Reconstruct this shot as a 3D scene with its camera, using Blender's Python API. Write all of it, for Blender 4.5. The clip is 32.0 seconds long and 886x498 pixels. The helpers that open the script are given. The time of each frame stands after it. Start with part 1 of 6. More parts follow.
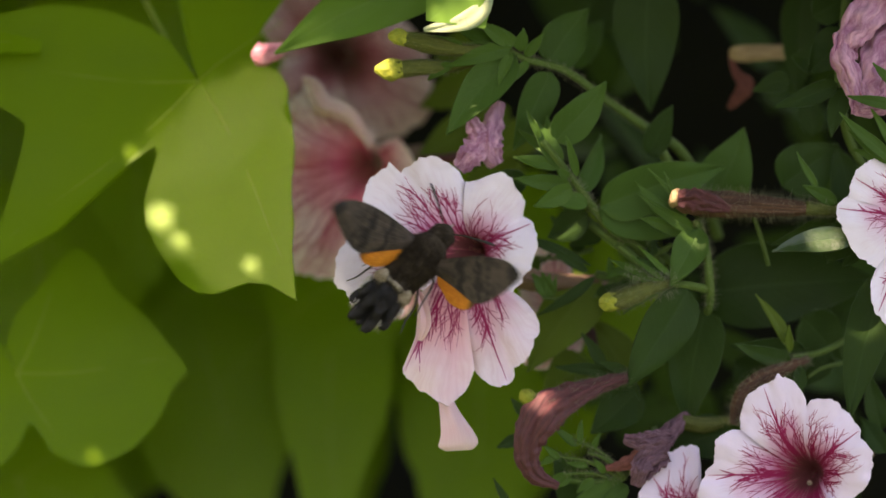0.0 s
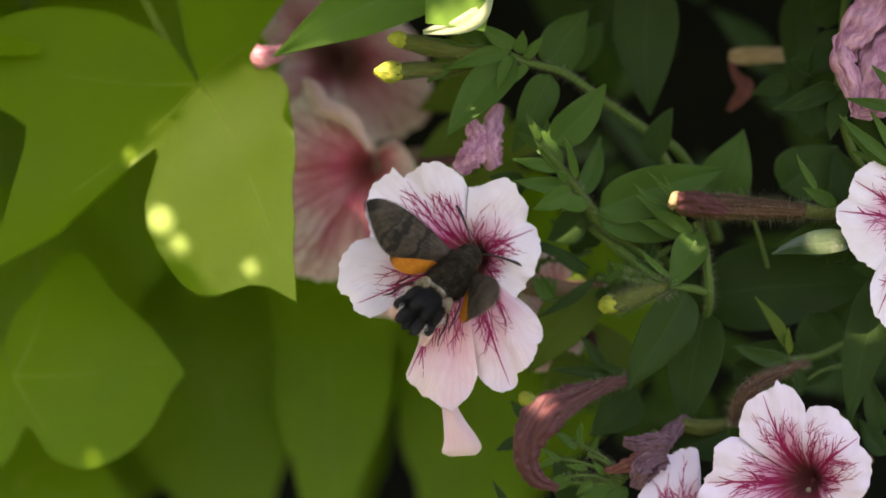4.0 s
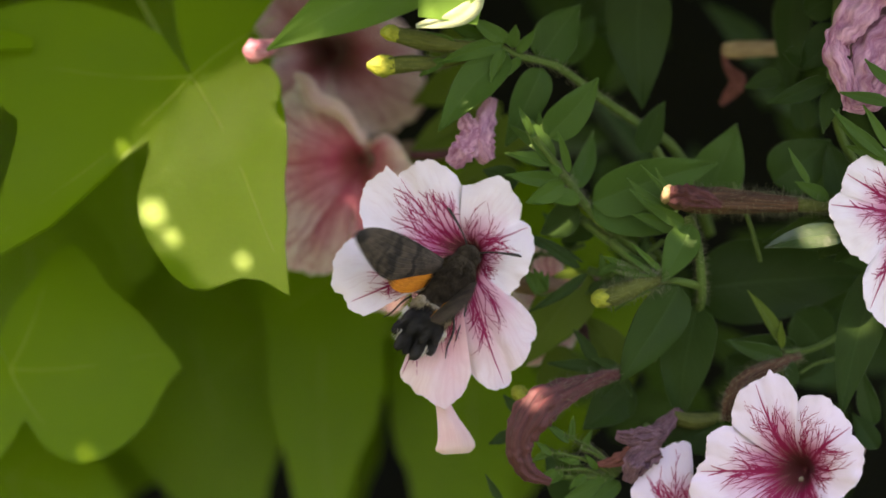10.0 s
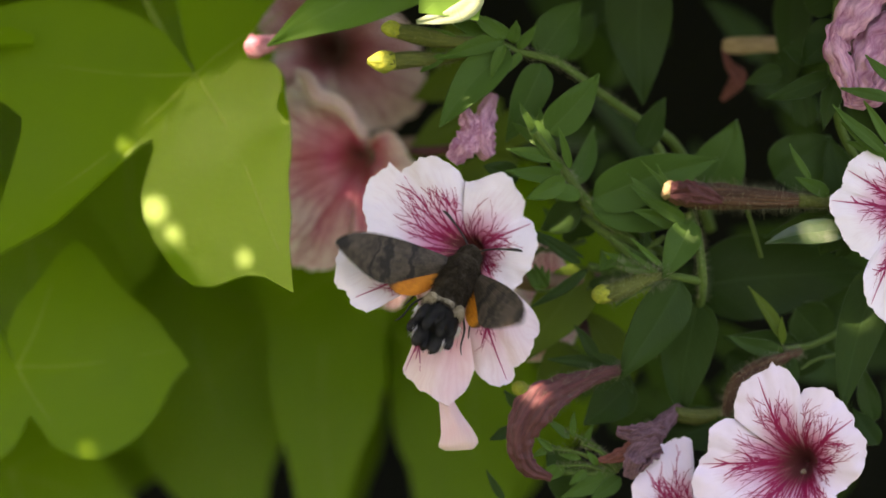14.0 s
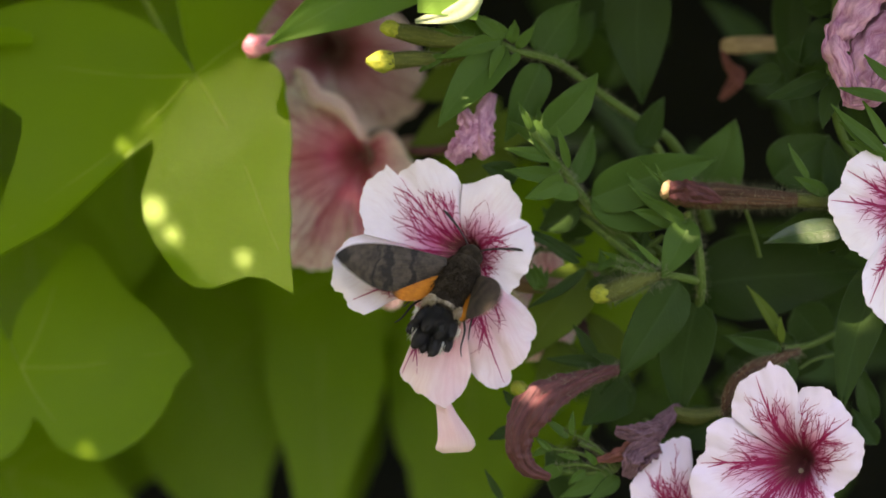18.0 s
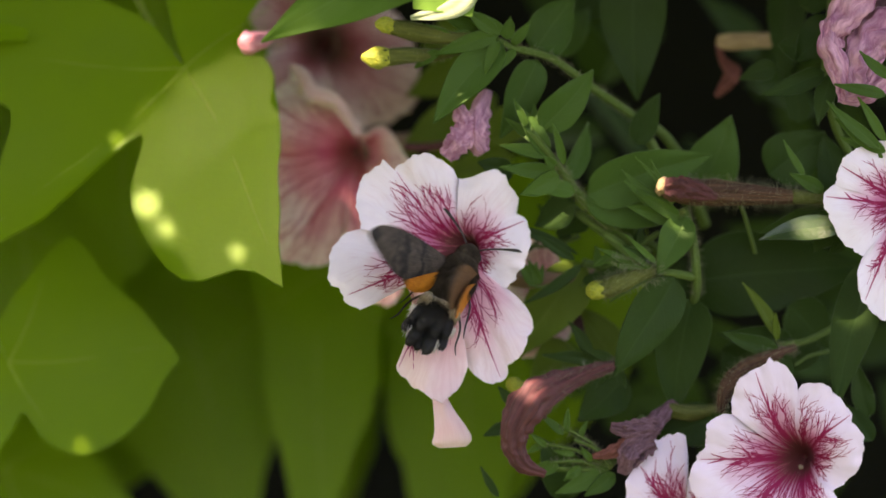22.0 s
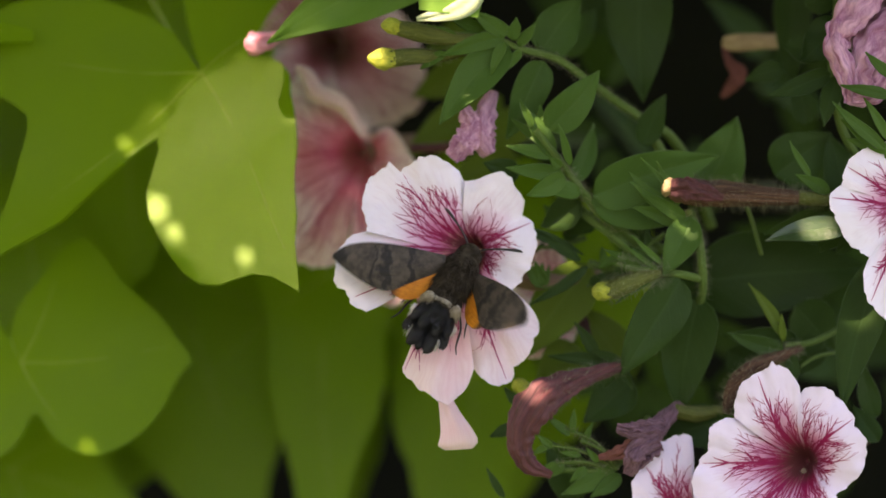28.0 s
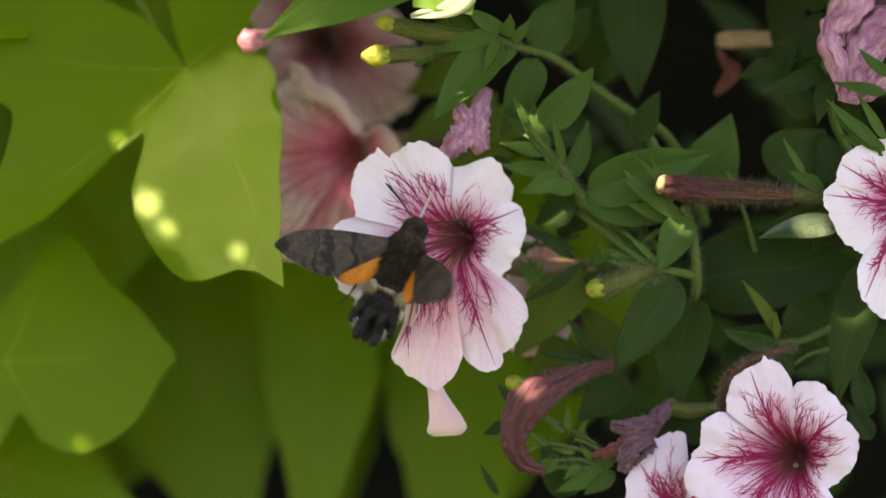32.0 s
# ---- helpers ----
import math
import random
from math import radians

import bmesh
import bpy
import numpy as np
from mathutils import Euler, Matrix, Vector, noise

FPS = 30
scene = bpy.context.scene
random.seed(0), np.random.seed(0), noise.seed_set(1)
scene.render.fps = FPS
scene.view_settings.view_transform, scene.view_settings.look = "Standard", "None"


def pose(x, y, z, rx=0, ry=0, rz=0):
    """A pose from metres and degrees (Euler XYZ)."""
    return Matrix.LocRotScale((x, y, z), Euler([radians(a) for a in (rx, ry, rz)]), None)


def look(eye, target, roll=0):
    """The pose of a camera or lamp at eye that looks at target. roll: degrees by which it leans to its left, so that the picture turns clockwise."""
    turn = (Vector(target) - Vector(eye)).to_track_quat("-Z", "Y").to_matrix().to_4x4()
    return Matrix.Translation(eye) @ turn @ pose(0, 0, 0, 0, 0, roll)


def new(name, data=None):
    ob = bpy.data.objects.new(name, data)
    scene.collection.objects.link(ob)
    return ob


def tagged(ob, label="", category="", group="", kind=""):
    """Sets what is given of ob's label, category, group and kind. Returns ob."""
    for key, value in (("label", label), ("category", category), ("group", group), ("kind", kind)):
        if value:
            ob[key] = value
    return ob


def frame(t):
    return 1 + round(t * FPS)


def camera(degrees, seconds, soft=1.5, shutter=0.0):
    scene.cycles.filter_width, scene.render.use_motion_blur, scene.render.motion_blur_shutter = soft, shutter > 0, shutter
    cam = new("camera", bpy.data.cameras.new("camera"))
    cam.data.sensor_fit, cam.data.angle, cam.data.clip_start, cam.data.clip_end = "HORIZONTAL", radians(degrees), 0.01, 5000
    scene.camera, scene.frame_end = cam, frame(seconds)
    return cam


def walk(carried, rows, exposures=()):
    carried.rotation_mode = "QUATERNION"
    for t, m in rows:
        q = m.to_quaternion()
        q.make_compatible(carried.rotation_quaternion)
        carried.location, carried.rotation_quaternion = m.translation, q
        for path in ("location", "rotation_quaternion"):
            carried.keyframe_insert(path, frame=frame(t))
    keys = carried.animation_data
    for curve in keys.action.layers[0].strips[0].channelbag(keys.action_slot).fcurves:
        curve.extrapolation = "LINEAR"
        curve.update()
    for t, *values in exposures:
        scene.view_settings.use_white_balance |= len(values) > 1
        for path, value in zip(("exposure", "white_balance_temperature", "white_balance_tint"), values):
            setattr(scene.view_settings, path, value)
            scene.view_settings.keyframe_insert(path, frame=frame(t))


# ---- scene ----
# Places are read off the camera's view: a unit is one pixel, U metres at the flowers' plane, counted right and
# down from the upper left; depth in centimetres behind that plane. The camera stands D metres before it, H above the
# ground.
U = 0.000125
D = 1.0
H = 0.7


# x, y are pixels of the camera's view, spread along its rays with depth
def at(x, y, d=0.0):
    k = 1 + d / 100 / D
    return Vector(((x - 784) * U * k, d / 100, H + (441 - y) * U * k))


EYE = Vector((0, -D, H))


def aim(dx, dy):
    """The camera's pose when it has drifted, in plan units."""
    return look(EYE, at(784 - dx, 441 - dy))


cam = camera(2 * math.degrees(math.atan(784 * U / D)), 32.0, soft=1.65, shutter=0.4)
cam.data.dof.use_dof = True
cam.data.dof.focus_distance = D - 0.002
cam.data.dof.aperture_fstop = 6.3
walk(cam, [
    (0, aim(0, 0)), (0.5, aim(-3.4, -1.4)), (1, aim(-3.4, -1.2)), (1.5, aim(-3.4, -1.7)), (2, aim(-1.2, 1.5)),
    (2.5, aim(0.1, 3.1)), (3, aim(-1.6, 3.2)), (3.5, aim(-1.4, 4.4)), (5.5, aim(0, 3.5)), (6, aim(-0.2, 2.9)),
    (6.5, aim(-2.7, 1.9)), (7, aim(-4.3, 1.5)), (7.5, aim(-6.1, 0.3)), (8, aim(-8.9, -1.2)), (8.5, aim(-11.1, -3.0)),
    (9, aim(-13.4, -5.6)), (9.5, aim(-13.5, -7.0)), (10, aim(-14.0, -6.7)), (10.5, aim(-12.7, -7.7)), (11, aim(-13.5, -8.0)),
    (11.5, aim(-15.0, -9.6)), (12, aim(-15.0, -10.9)), (12.5, aim(-12.8, -12.1)), (13, aim(-12.3, -12.4)), (13.5, aim(-12.6, -13.7)),
    (14, aim(-12.7, -14.1)), (14.5, aim(-13.2, -13.7)), (16.5, aim(-13.8, -13.1)), (17, aim(-14.8, -14.2)), (17.5, aim(-14.3, -14.4)),
    (18, aim(-15.0, -14.7)), (18.5, aim(-14.2, -13.7)), (19, aim(-14.4, -13.2)), (19.5, aim(-16.7, -15.1)), (20, aim(-17.2, -15.6)),
    (20.5, aim(-18.4, -16.5)), (21, aim(-20.9, -18.2)), (21.5, aim(-22.6, -19.1)), (22, aim(-23.2, -21.0)), (22.5, aim(-24.2, -22.8)),
    (23, aim(-24.2, -24.4)), (23.5, aim(-23.3, -25.9)), (24, aim(-21.5, -26.0)), (24.5, aim(-20.1, -26.1)), (25, aim(-19.3, -26.8)),
    (25.5, aim(-16.7, -24.8)), (27.5, aim(-14.8, -20.4)), (28, aim(-12.5, -19.2)), (28.5, aim(-12.2, -19.3)), (29, aim(-11.5, -16.9)),
    (29.5, aim(-13.2, -15.9)), (30, aim(-14.0, -15.9)), (30.5, aim(-17.6, -17.0)), (31, aim(-19.8, -18.4)), (31.5, aim(-22.4, -21.7)),
    (32, aim(-23.3, -24.2))],
    exposures=[(0, 2.22, 8700, 35), (0.6, 2.34, 8700, 35), (3, 2.36, 8700, 35), (8, 2.38, 8700, 35), (20, 2.39, 8700, 35), (32, 2.44, 8700, 35)])

# ---- light: open shade under the sky ----
world = bpy.data.worlds.new("sky")
scene.world = world
world.use_nodes = True
wn = world.node_tree
sky = wn.nodes.new("ShaderNodeTexSky")
sky.sky_type = "NISHITA"
sky.sun_disc = False
sky.sun_elevation = radians(58)
sky.sun_rotation = radians(-60)
wn.links.new(sky.outputs[0], wn.nodes["Background"].inputs[0])
wn.nodes["Background"].inputs[1].default_value = 0.12
SUNWARD = Vector((-0.42, -0.50, 0.76)).normalized()
sun = new("sun", bpy.data.lights.new("sun", "SUN"))
sun.data.energy = 4.0
sun.data.angle = radians(0.5)
sun.data.color = (1.0, 0.95, 0.86)
sun.matrix_basis = look(SUNWARD * 5 + Vector((0, 0, H)), (0, 0, H))


# ---- materials ----
def material(name, rough=0.6, **extra):
    m = bpy.data.materials.new(name)
    m.use_nodes = True
    b = m.node_tree.nodes["Principled BSDF"]
    b.inputs["Roughness"].default_value = rough
    for key, value in extra.items():
        b.inputs[key.replace("_", " ")].default_value = value
    return m


def nodes_of(m):
    t = m.node_tree
    return t, t.nodes["Principled BSDF"]


def math_node(t, op, a, b=None, c=None, clamp=False):
    n = t.nodes.new("ShaderNodeMath")
    n.operation, n.use_clamp = op, clamp
    for i, v in enumerate((a, b, c)):
        if v is None:
            continue
        if isinstance(v, (int, float)):
            n.inputs[i].default_value = v
        else:
            t.links.new(v, n.inputs[i])
    return n.outputs[0]


def noise_node(t, scale, detail=3.0, vector=None, rough=0.55):
    n = t.nodes.new("ShaderNodeTexNoise")
    n.inputs["Scale"].default_value, n.inputs["Detail"].default_value, n.inputs["Roughness"].default_value = scale, detail, rough
    if vector is not None:
        t.links.new(vector, n.inputs["Vector"])
    return n.outputs["Fac"]


def mix_node(t, fac, a, b):
    n = t.nodes.new("ShaderNodeMix")
    n.data_type = "RGBA"
    for sock, v in ((n.inputs[0], fac), (n.inputs[6], a), (n.inputs[7], b)):
        if isinstance(v, (int, float)):
            sock.default_value = v
        elif isinstance(v, tuple):
            sock.default_value = (*v, 1)
        else:
            t.links.new(v, sock)
    return n.outputs[2]


def ramp_node(t, fac, lo, hi):
    """Smooth step of fac from lo to hi."""
    n = t.nodes.new("ShaderNodeMapRange")
    n.interpolation_type = "SMOOTHSTEP"
    t.links.new(fac, n.inputs[0])
    n.inputs[1].default_value, n.inputs[2].default_value = lo, hi
    return n.outputs[0]


def bump_node(t, b, height, strength, distance):
    n = t.nodes.new("ShaderNodeBump")
    n.inputs["Strength"].default_value, n.inputs["Distance"].default_value = strength, distance
    t.links.new(height, n.inputs["Height"])
    t.links.new(n.outputs[0], b.inputs["Normal"])
    return n.outputs[0]


def uv_of(t):
    n = t.nodes.new("ShaderNodeUVMap")
    s = t.nodes.new("ShaderNodeSeparateXYZ")
    t.links.new(n.outputs[0], s.inputs[0])
    return s.outputs[0], s.outputs[1]


def place_of(t):
    return t.nodes.new("ShaderNodeTexCoord").outputs["Object"]


def chance(t):
    return t.nodes.new("ShaderNodeObjectInfo").outputs["Random"]


def see_through(m, color, amount, normal=None):
    """Lets part of the light through a thin leaf or petal."""
    t, b = nodes_of(m)
    tr = t.nodes.new("ShaderNodeBsdfTranslucent")
    mixer = t.nodes.new("ShaderNodeMixShader")
    mixer.inputs[0].default_value = amount
    if isinstance(color, tuple):
        tr.inputs[0].default_value = (*color, 1)
    else:
        t.links.new(color, tr.inputs[0])
    if normal is not None:
        t.links.new(normal, tr.inputs["Normal"])
    t.links.new(b.outputs[0], mixer.inputs[1])
    t.links.new(tr.outputs[0], mixer.inputs[2])
    t.links.new(mixer.outputs[0], t.nodes["Material Output"].inputs[0])
    return m


def leaf_material(name, dark, light, vein, through_color, amount, rough, ribs=9.0, gloss=0.2):
    m = material(name, rough)
    t, b = nodes_of(m)
    u, v = uv_of(t)
    side = math_node(t, "ABSOLUTE", math_node(t, "SUBTRACT", v, 0.5))
    slant = math_node(t, "SUBTRACT", math_node(t, "MULTIPLY", u, ribs * 0.75), math_node(t, "MULTIPLY", side, 4.0))
    wave = math_node(t, "ABSOLUTE", math_node(t, "SUBTRACT", math_node(t, "FRACT", slant), 0.5))
    rib = math_node(t, "SUBTRACT", 1.0, ramp_node(t, wave, 0.0, 0.09))
    mid = math_node(t, "SUBTRACT", 1.0, ramp_node(t, side, 0.012, 0.04))
    lines = math_node(t, "MAXIMUM", math_node(t, "MULTIPLY", rib, 0.35), mid)
    large = noise_node(t, 90, 3, place_of(t))
    fine = noise_node(t, 900, 4, place_of(t))
    tone = math_node(t, "ADD", math_node(t, "MULTIPLY", large, 0.6), math_node(t, "MULTIPLY", chance(t), 0.55), clamp=True)
    base = mix_node(t, tone, dark, light)
    base = mix_node(t, math_node(t, "MULTIPLY", fine, 0.3), base, light)
    base = mix_node(t, math_node(t, "MULTIPLY", lines, 0.28), base, vein)
    t.links.new(base, b.inputs["Base Color"])
    height = math_node(t, "SUBTRACT", math_node(t, "MULTIPLY", fine, 0.5), math_node(t, "MULTIPLY", lines, 0.6))
    bump_node(t, b, height, 0.35, 0.0006)
    b.inputs["Specular IOR Level"].default_value = gloss
    if ribs:
        # downy petunia leaves
        b.inputs["Sheen Weight"].default_value = 0.22
        b.inputs["Sheen Roughness"].default_value = 0.45
        b.inputs["Sheen Tint"].default_value = (0.62, 0.85, 0.55, 1)
    return see_through(m, through_color, amount)


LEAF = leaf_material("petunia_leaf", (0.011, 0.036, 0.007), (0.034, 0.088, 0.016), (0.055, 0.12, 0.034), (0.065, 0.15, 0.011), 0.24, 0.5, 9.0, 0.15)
# LEAF made lighter, to make up for light that these leaves lack
LIGHTER_LEAF = leaf_material("lighter_petunia_leaf", (0.029, 0.085, 0.015), (0.064, 0.158, 0.028), (0.10, 0.20, 0.055), (0.11, 0.24, 0.02), 0.28, 0.5, 8.0, 0.15)
YOUNG = leaf_material("young_leaf", (0.036, 0.105, 0.014), (0.078, 0.19, 0.03), (0.11, 0.2, 0.06), (0.13, 0.28, 0.025), 0.3, 0.5, 6.0)
# paler green than the other leaves, for those that overhang
PALE = leaf_material("pale_green_leaf", (0.09, 0.23, 0.03), (0.15, 0.32, 0.05), (0.2, 0.36, 0.1), (0.24, 0.50, 0.04), 0.35, 0.5, 6.0)
OLIVE = leaf_material("olive_leaf", (0.07, 0.13, 0.012), (0.11, 0.19, 0.02), (0.16, 0.25, 0.05), (0.18, 0.3, 0.02), 0.3, 0.6)
GLOSSY = leaf_material("glossy_petunia_leaf", (0.012, 0.04, 0.008), (0.036, 0.092, 0.018), (0.055, 0.12, 0.034), (0.065, 0.15, 0.011), 0.2, 0.38, 9.0, 0.75)
LIME = leaf_material("lime_leaf", (0.106, 0.234, 0.003), (0.182, 0.340, 0.009), (0.30, 0.46, 0.05), (0.27, 0.50, 0.008), 0.42, 0.42, 0.0, 0.2)


def petal_material(name, white, blush, vein, throat, reach, density, lines=1.0, narrow=0.12, mouth=0.29):
    """Pale petal with a net of crimson veins that fades outwards; u across the petal, v from the throat."""
    m = material(name, 0.55)
    t, b = nodes_of(m)
    u, v = uv_of(t)
    c = math_node(t, "SUBTRACT", u, 0.5)
    wob = noise_node(t, 260, 2, place_of(t))
    wob2 = noise_node(t, 120, 2, place_of(t))
    shift = math_node(t, "MULTIPLY", math_node(t, "SUBTRACT", wob, 0.5), 0.10)
    cc = math_node(t, "ADD", c, shift)
    comb = t.nodes.new("ShaderNodeCombineXYZ")
    t.links.new(math_node(t, "MULTIPLY", cc, density * 1.6), comb.inputs[0])
    t.links.new(math_node(t, "MULTIPLY", v, 6.0), comb.inputs[1])
    t.links.new(math_node(t, "MULTIPLY", chance(t), 30.0), comb.inputs[2])
    vor = t.nodes.new("ShaderNodeTexVoronoi")
    vor.feature = "DISTANCE_TO_EDGE"
    vor.inputs["Scale"].default_value = 1.0
    t.links.new(comb.outputs[0], vor.inputs["Vector"])
    reach_v = math_node(t, "ADD", math_node(t, "ADD", v, math_node(t, "MULTIPLY", math_node(t, "SUBTRACT", wob2, 0.5), 0.5)),
                        math_node(t, "MULTIPLY", math_node(t, "ABSOLUTE", c), narrow))
    fade = math_node(t, "SUBTRACT", 1.0, ramp_node(t, reach_v, reach * 0.5, reach))
    drift = t.nodes.new("ShaderNodeCombineXYZ")
    t.links.new(math_node(t, "MULTIPLY", c, 3.0), drift.inputs[0])
    t.links.new(math_node(t, "MULTIPLY", v, 3.0), drift.inputs[1])
    t.links.new(math_node(t, "MULTIPLY", chance(t), 40.0), drift.inputs[2])
    lean = noise_node(t, 1.3, 1, drift.outputs[0])
    gap = noise_node(t, 3.0, 2, drift.outputs[0])
    net = math_node(t, "SUBTRACT", 1.0, ramp_node(t, vor.outputs["Distance"], 0.015, 0.07))
    net = math_node(t, "MULTIPLY", net, math_node(t, "MULTIPLY", fade, 0.55 * lines))
    for count, start, stop, strength in ((density * 0.62, 0.06, reach * 0.82, 1.0), (density * 1.37, 0.26, reach * 0.95, 0.85), (density * 2.3, 0.40, reach * 0.9, 0.6)):
        cw = math_node(t, "ADD", c, math_node(t, "MULTIPLY", math_node(t, "SUBTRACT", lean, 0.5), 0.17))
        saw = math_node(t, "ABSOLUTE", math_node(t, "SUBTRACT", math_node(t, "FRACT", math_node(t, "MULTIPLY", cw, count)), 0.5))
        off = math_node(t, "MULTIPLY", math_node(t, "DIVIDE", saw, count), math_node(t, "ADD", v, 0.12))
        line = math_node(t, "SUBTRACT", 1.0, ramp_node(t, off, 0.003, 0.012))
        on = math_node(t, "MULTIPLY", ramp_node(t, reach_v, start, start + 0.08), math_node(t, "SUBTRACT", 1.0, ramp_node(t, math_node(t, "ADD", reach_v, math_node(t, "MULTIPLY", math_node(t, "SUBTRACT", gap, 0.5), 0.7)), stop - 0.25, stop)))
        net = math_node(t, "MAXIMUM", net, math_node(t, "MULTIPLY", math_node(t, "MULTIPLY", line, on), strength * lines))
    midw = math_node(t, "MULTIPLY", math_node(t, "ABSOLUTE", math_node(t, "ADD", c, math_node(t, "MULTIPLY", shift, 0.3))), v)
    mid = math_node(t, "SUBTRACT", 1.0, ramp_node(t, midw, 0.005, 0.017))
    mid = math_node(t, "MULTIPLY", math_node(t, "MULTIPLY", mid, lines), math_node(t, "SUBTRACT", 1.0, ramp_node(t, v, 0.72, 1.02)))
    veins = math_node(t, "MAXIMUM", net, mid)
    fine = noise_node(t, 500, 4, place_of(t))
    pale = mix_node(t, wob2, white, tuple(0.92 * x for x in white))
    flush = math_node(t, "SUBTRACT", 1.0, ramp_node(t, reach_v, 0.16, reach * 0.80))
    base = mix_node(t, math_node(t, "MULTIPLY", flush, 0.86), pale, blush)
    base = mix_node(t, math_node(t, "MULTIPLY", veins, 0.9), base, vein)
    near = math_node(t, "SUBTRACT", 1.0, ramp_node(t, reach_v, 0.10, 0.44))
    base = mix_node(t, math_node(t, "MULTIPLY", near, 0.55), base, tuple(0.75 * x + 0.25 * y for x, y in zip(vein, blush)))
    deep = math_node(t, "SUBTRACT", 1.0, ramp_node(t, v, mouth * 0.31, mouth))
    stripe = math_node(t, "ABSOLUTE", math_node(t, "SUBTRACT", math_node(t, "FRACT", math_node(t, "MULTIPLY", cc, 9.0)), 0.5))
    inner = mix_node(t, ramp_node(t, stripe, 0.15, 0.4), throat, vein)
    base = mix_node(t, math_node(t, "MULTIPLY", deep, 0.9), base, inner)
    t.links.new(base, b.inputs["Base Color"])
    height = math_node(t, "SUBTRACT", math_node(t, "MULTIPLY", fine, 0.5), math_node(t, "MULTIPLY", veins, 0.3))
    bump_node(t, b, height, 0.25, 0.0005)
    b.inputs["Specular IOR Level"].default_value = 0.25
    b.inputs["Sheen Weight"].default_value = 0.15
    return see_through(m, base, 0.16)


PETAL = petal_material("petunia_petal", (0.97, 0.91, 0.99), (0.66, 0.09, 0.31), (0.40, 0.005, 0.07), (0.52, 0.42, 0.18), 1.04, 9.0, 0.09)
PETAL_ROSE = petal_material("rosy_lower_petal", (0.97, 0.79, 0.78), (0.78, 0.24, 0.31), (0.44, 0.03, 0.07), (0.52, 0.42, 0.18), 1.45, 9.0, 0.09)
PETAL_BLUSH = petal_material("flushed_lower_petal", (0.97, 0.85, 0.90), (0.74, 0.20, 0.34), (0.44, 0.02, 0.08), (0.52, 0.42, 0.18), 1.3, 9.0, 0.09)
PETAL_DEEP = petal_material("deep_throated_petal", (0.94, 0.83, 0.97), (0.60, 0.035, 0.22), (0.36, 0.003, 0.07), (0.22, 0.15, 0.085), 0.98, 8.5, 0.12, 0.12, 0.40)
# cream rim, paled further to hold some back light in its colour
PETAL_RED = petal_material("backlit_cream_rim_petal", (0.95, 0.86, 0.76), (0.74, 0.055, 0.14), (0.44, 0.010, 0.05), (0.30, 0.13, 0.06), 1.62, 5.0, 0.9, 0.30)
PETAL_WINE = petal_material("wine_red_petal", (0.80, 0.68, 0.64), (0.40, 0.015, 0.06), (0.22, 0.004, 0.025), (0.10, 0.10, 0.03), 1.75, 5.0, 0.9, 0.25, 0.50)


def vein_material(name, inner, outer):
    """Crimson vein that pales outwards; v runs from the throat to the rim."""
    m = material(name, 0.55)
    t, b = nodes_of(m)
    u, v = uv_of(t)
    base = mix_node(t, ramp_node(t, v, 0.55, 1.15), inner, outer)
    base = mix_node(t, ramp_node(t, v, 0.12, 0.26), (0.15, 0.045, 0.035), base)
    base = mix_node(t, math_node(t, "MULTIPLY", noise_node(t, 700, 2, place_of(t)), 0.15), base, outer)
    t.links.new(base, b.inputs["Base Color"])
    b.inputs["Specular IOR Level"].default_value = 0.25
    return see_through(m, base, 0.16)


CRIMSON = vein_material("crimson_vein", (0.34, 0.008, 0.07), (0.56, 0.11, 0.26))


def streaked(name, colors, rough, around=9.0, along=1.0, bump=0.5):
    """Long streaks along u, as on withered tubes, stems and buds."""
    m = material(name, rough)
    t, b = nodes_of(m)
    u, v = uv_of(t)
    comb = t.nodes.new("ShaderNodeCombineXYZ")
    t.links.new(math_node(t, "MULTIPLY", u, along), comb.inputs[0])
    t.links.new(math_node(t, "MULTIPLY", v, around), comb.inputs[1])
    t.links.new(math_node(t, "MULTIPLY", chance(t), 20.0), comb.inputs[2])
    streak = noise_node(t, 2.6, 5, comb.outputs[0], 0.65)
    fine = noise_node(t, 1200, 3, place_of(t))
    f = ramp_node(t, streak, 0.32, 0.68)
    base = mix_node(t, f, colors[0], colors[1])
    base = mix_node(t, math_node(t, "MULTIPLY", fine, 0.35), base, colors[2])
    t.links.new(base, b.inputs["Base Color"])
    bump_node(t, b, math_node(t, "ADD", streak, math_node(t, "MULTIPLY", fine, 0.3)), bump, 0.0012)
    b.inputs["Specular IOR Level"].default_value = 0.2
    return m


STEM = streaked("hairy_stem", ((0.06, 0.125, 0.022), (0.10, 0.19, 0.04), (0.12, 0.19, 0.06)), 0.6, 6, 3)
BUD = streaked("green_bud", ((0.06, 0.085, 0.018), (0.13, 0.155, 0.035), (0.15, 0.17, 0.05)), 0.6, 8, 2)
BUD_TIP = streaked("yellow_bud_tip", ((0.22, 0.30, 0.03), (0.44, 0.47, 0.05), (0.45, 0.46, 0.12)), 0.5, 6, 2)
DRY = streaked("dry_brown_tube", ((0.036, 0.016, 0.012), (0.165, 0.088, 0.048), (0.14, 0.085, 0.062)), 0.7, 12, 1.2)
WILT = streaked("wilted_mauve", ((0.27, 0.05, 0.15), (0.70, 0.37, 0.50), (0.76, 0.58, 0.66)), 0.65, 2.2, 1.8, bump=0.1)
WILT_DARK = streaked("wilted_plum", ((0.028, 0.007, 0.009), (0.15, 0.040, 0.044), (0.27, 0.14, 0.125)), 0.46, 24, 1.3)
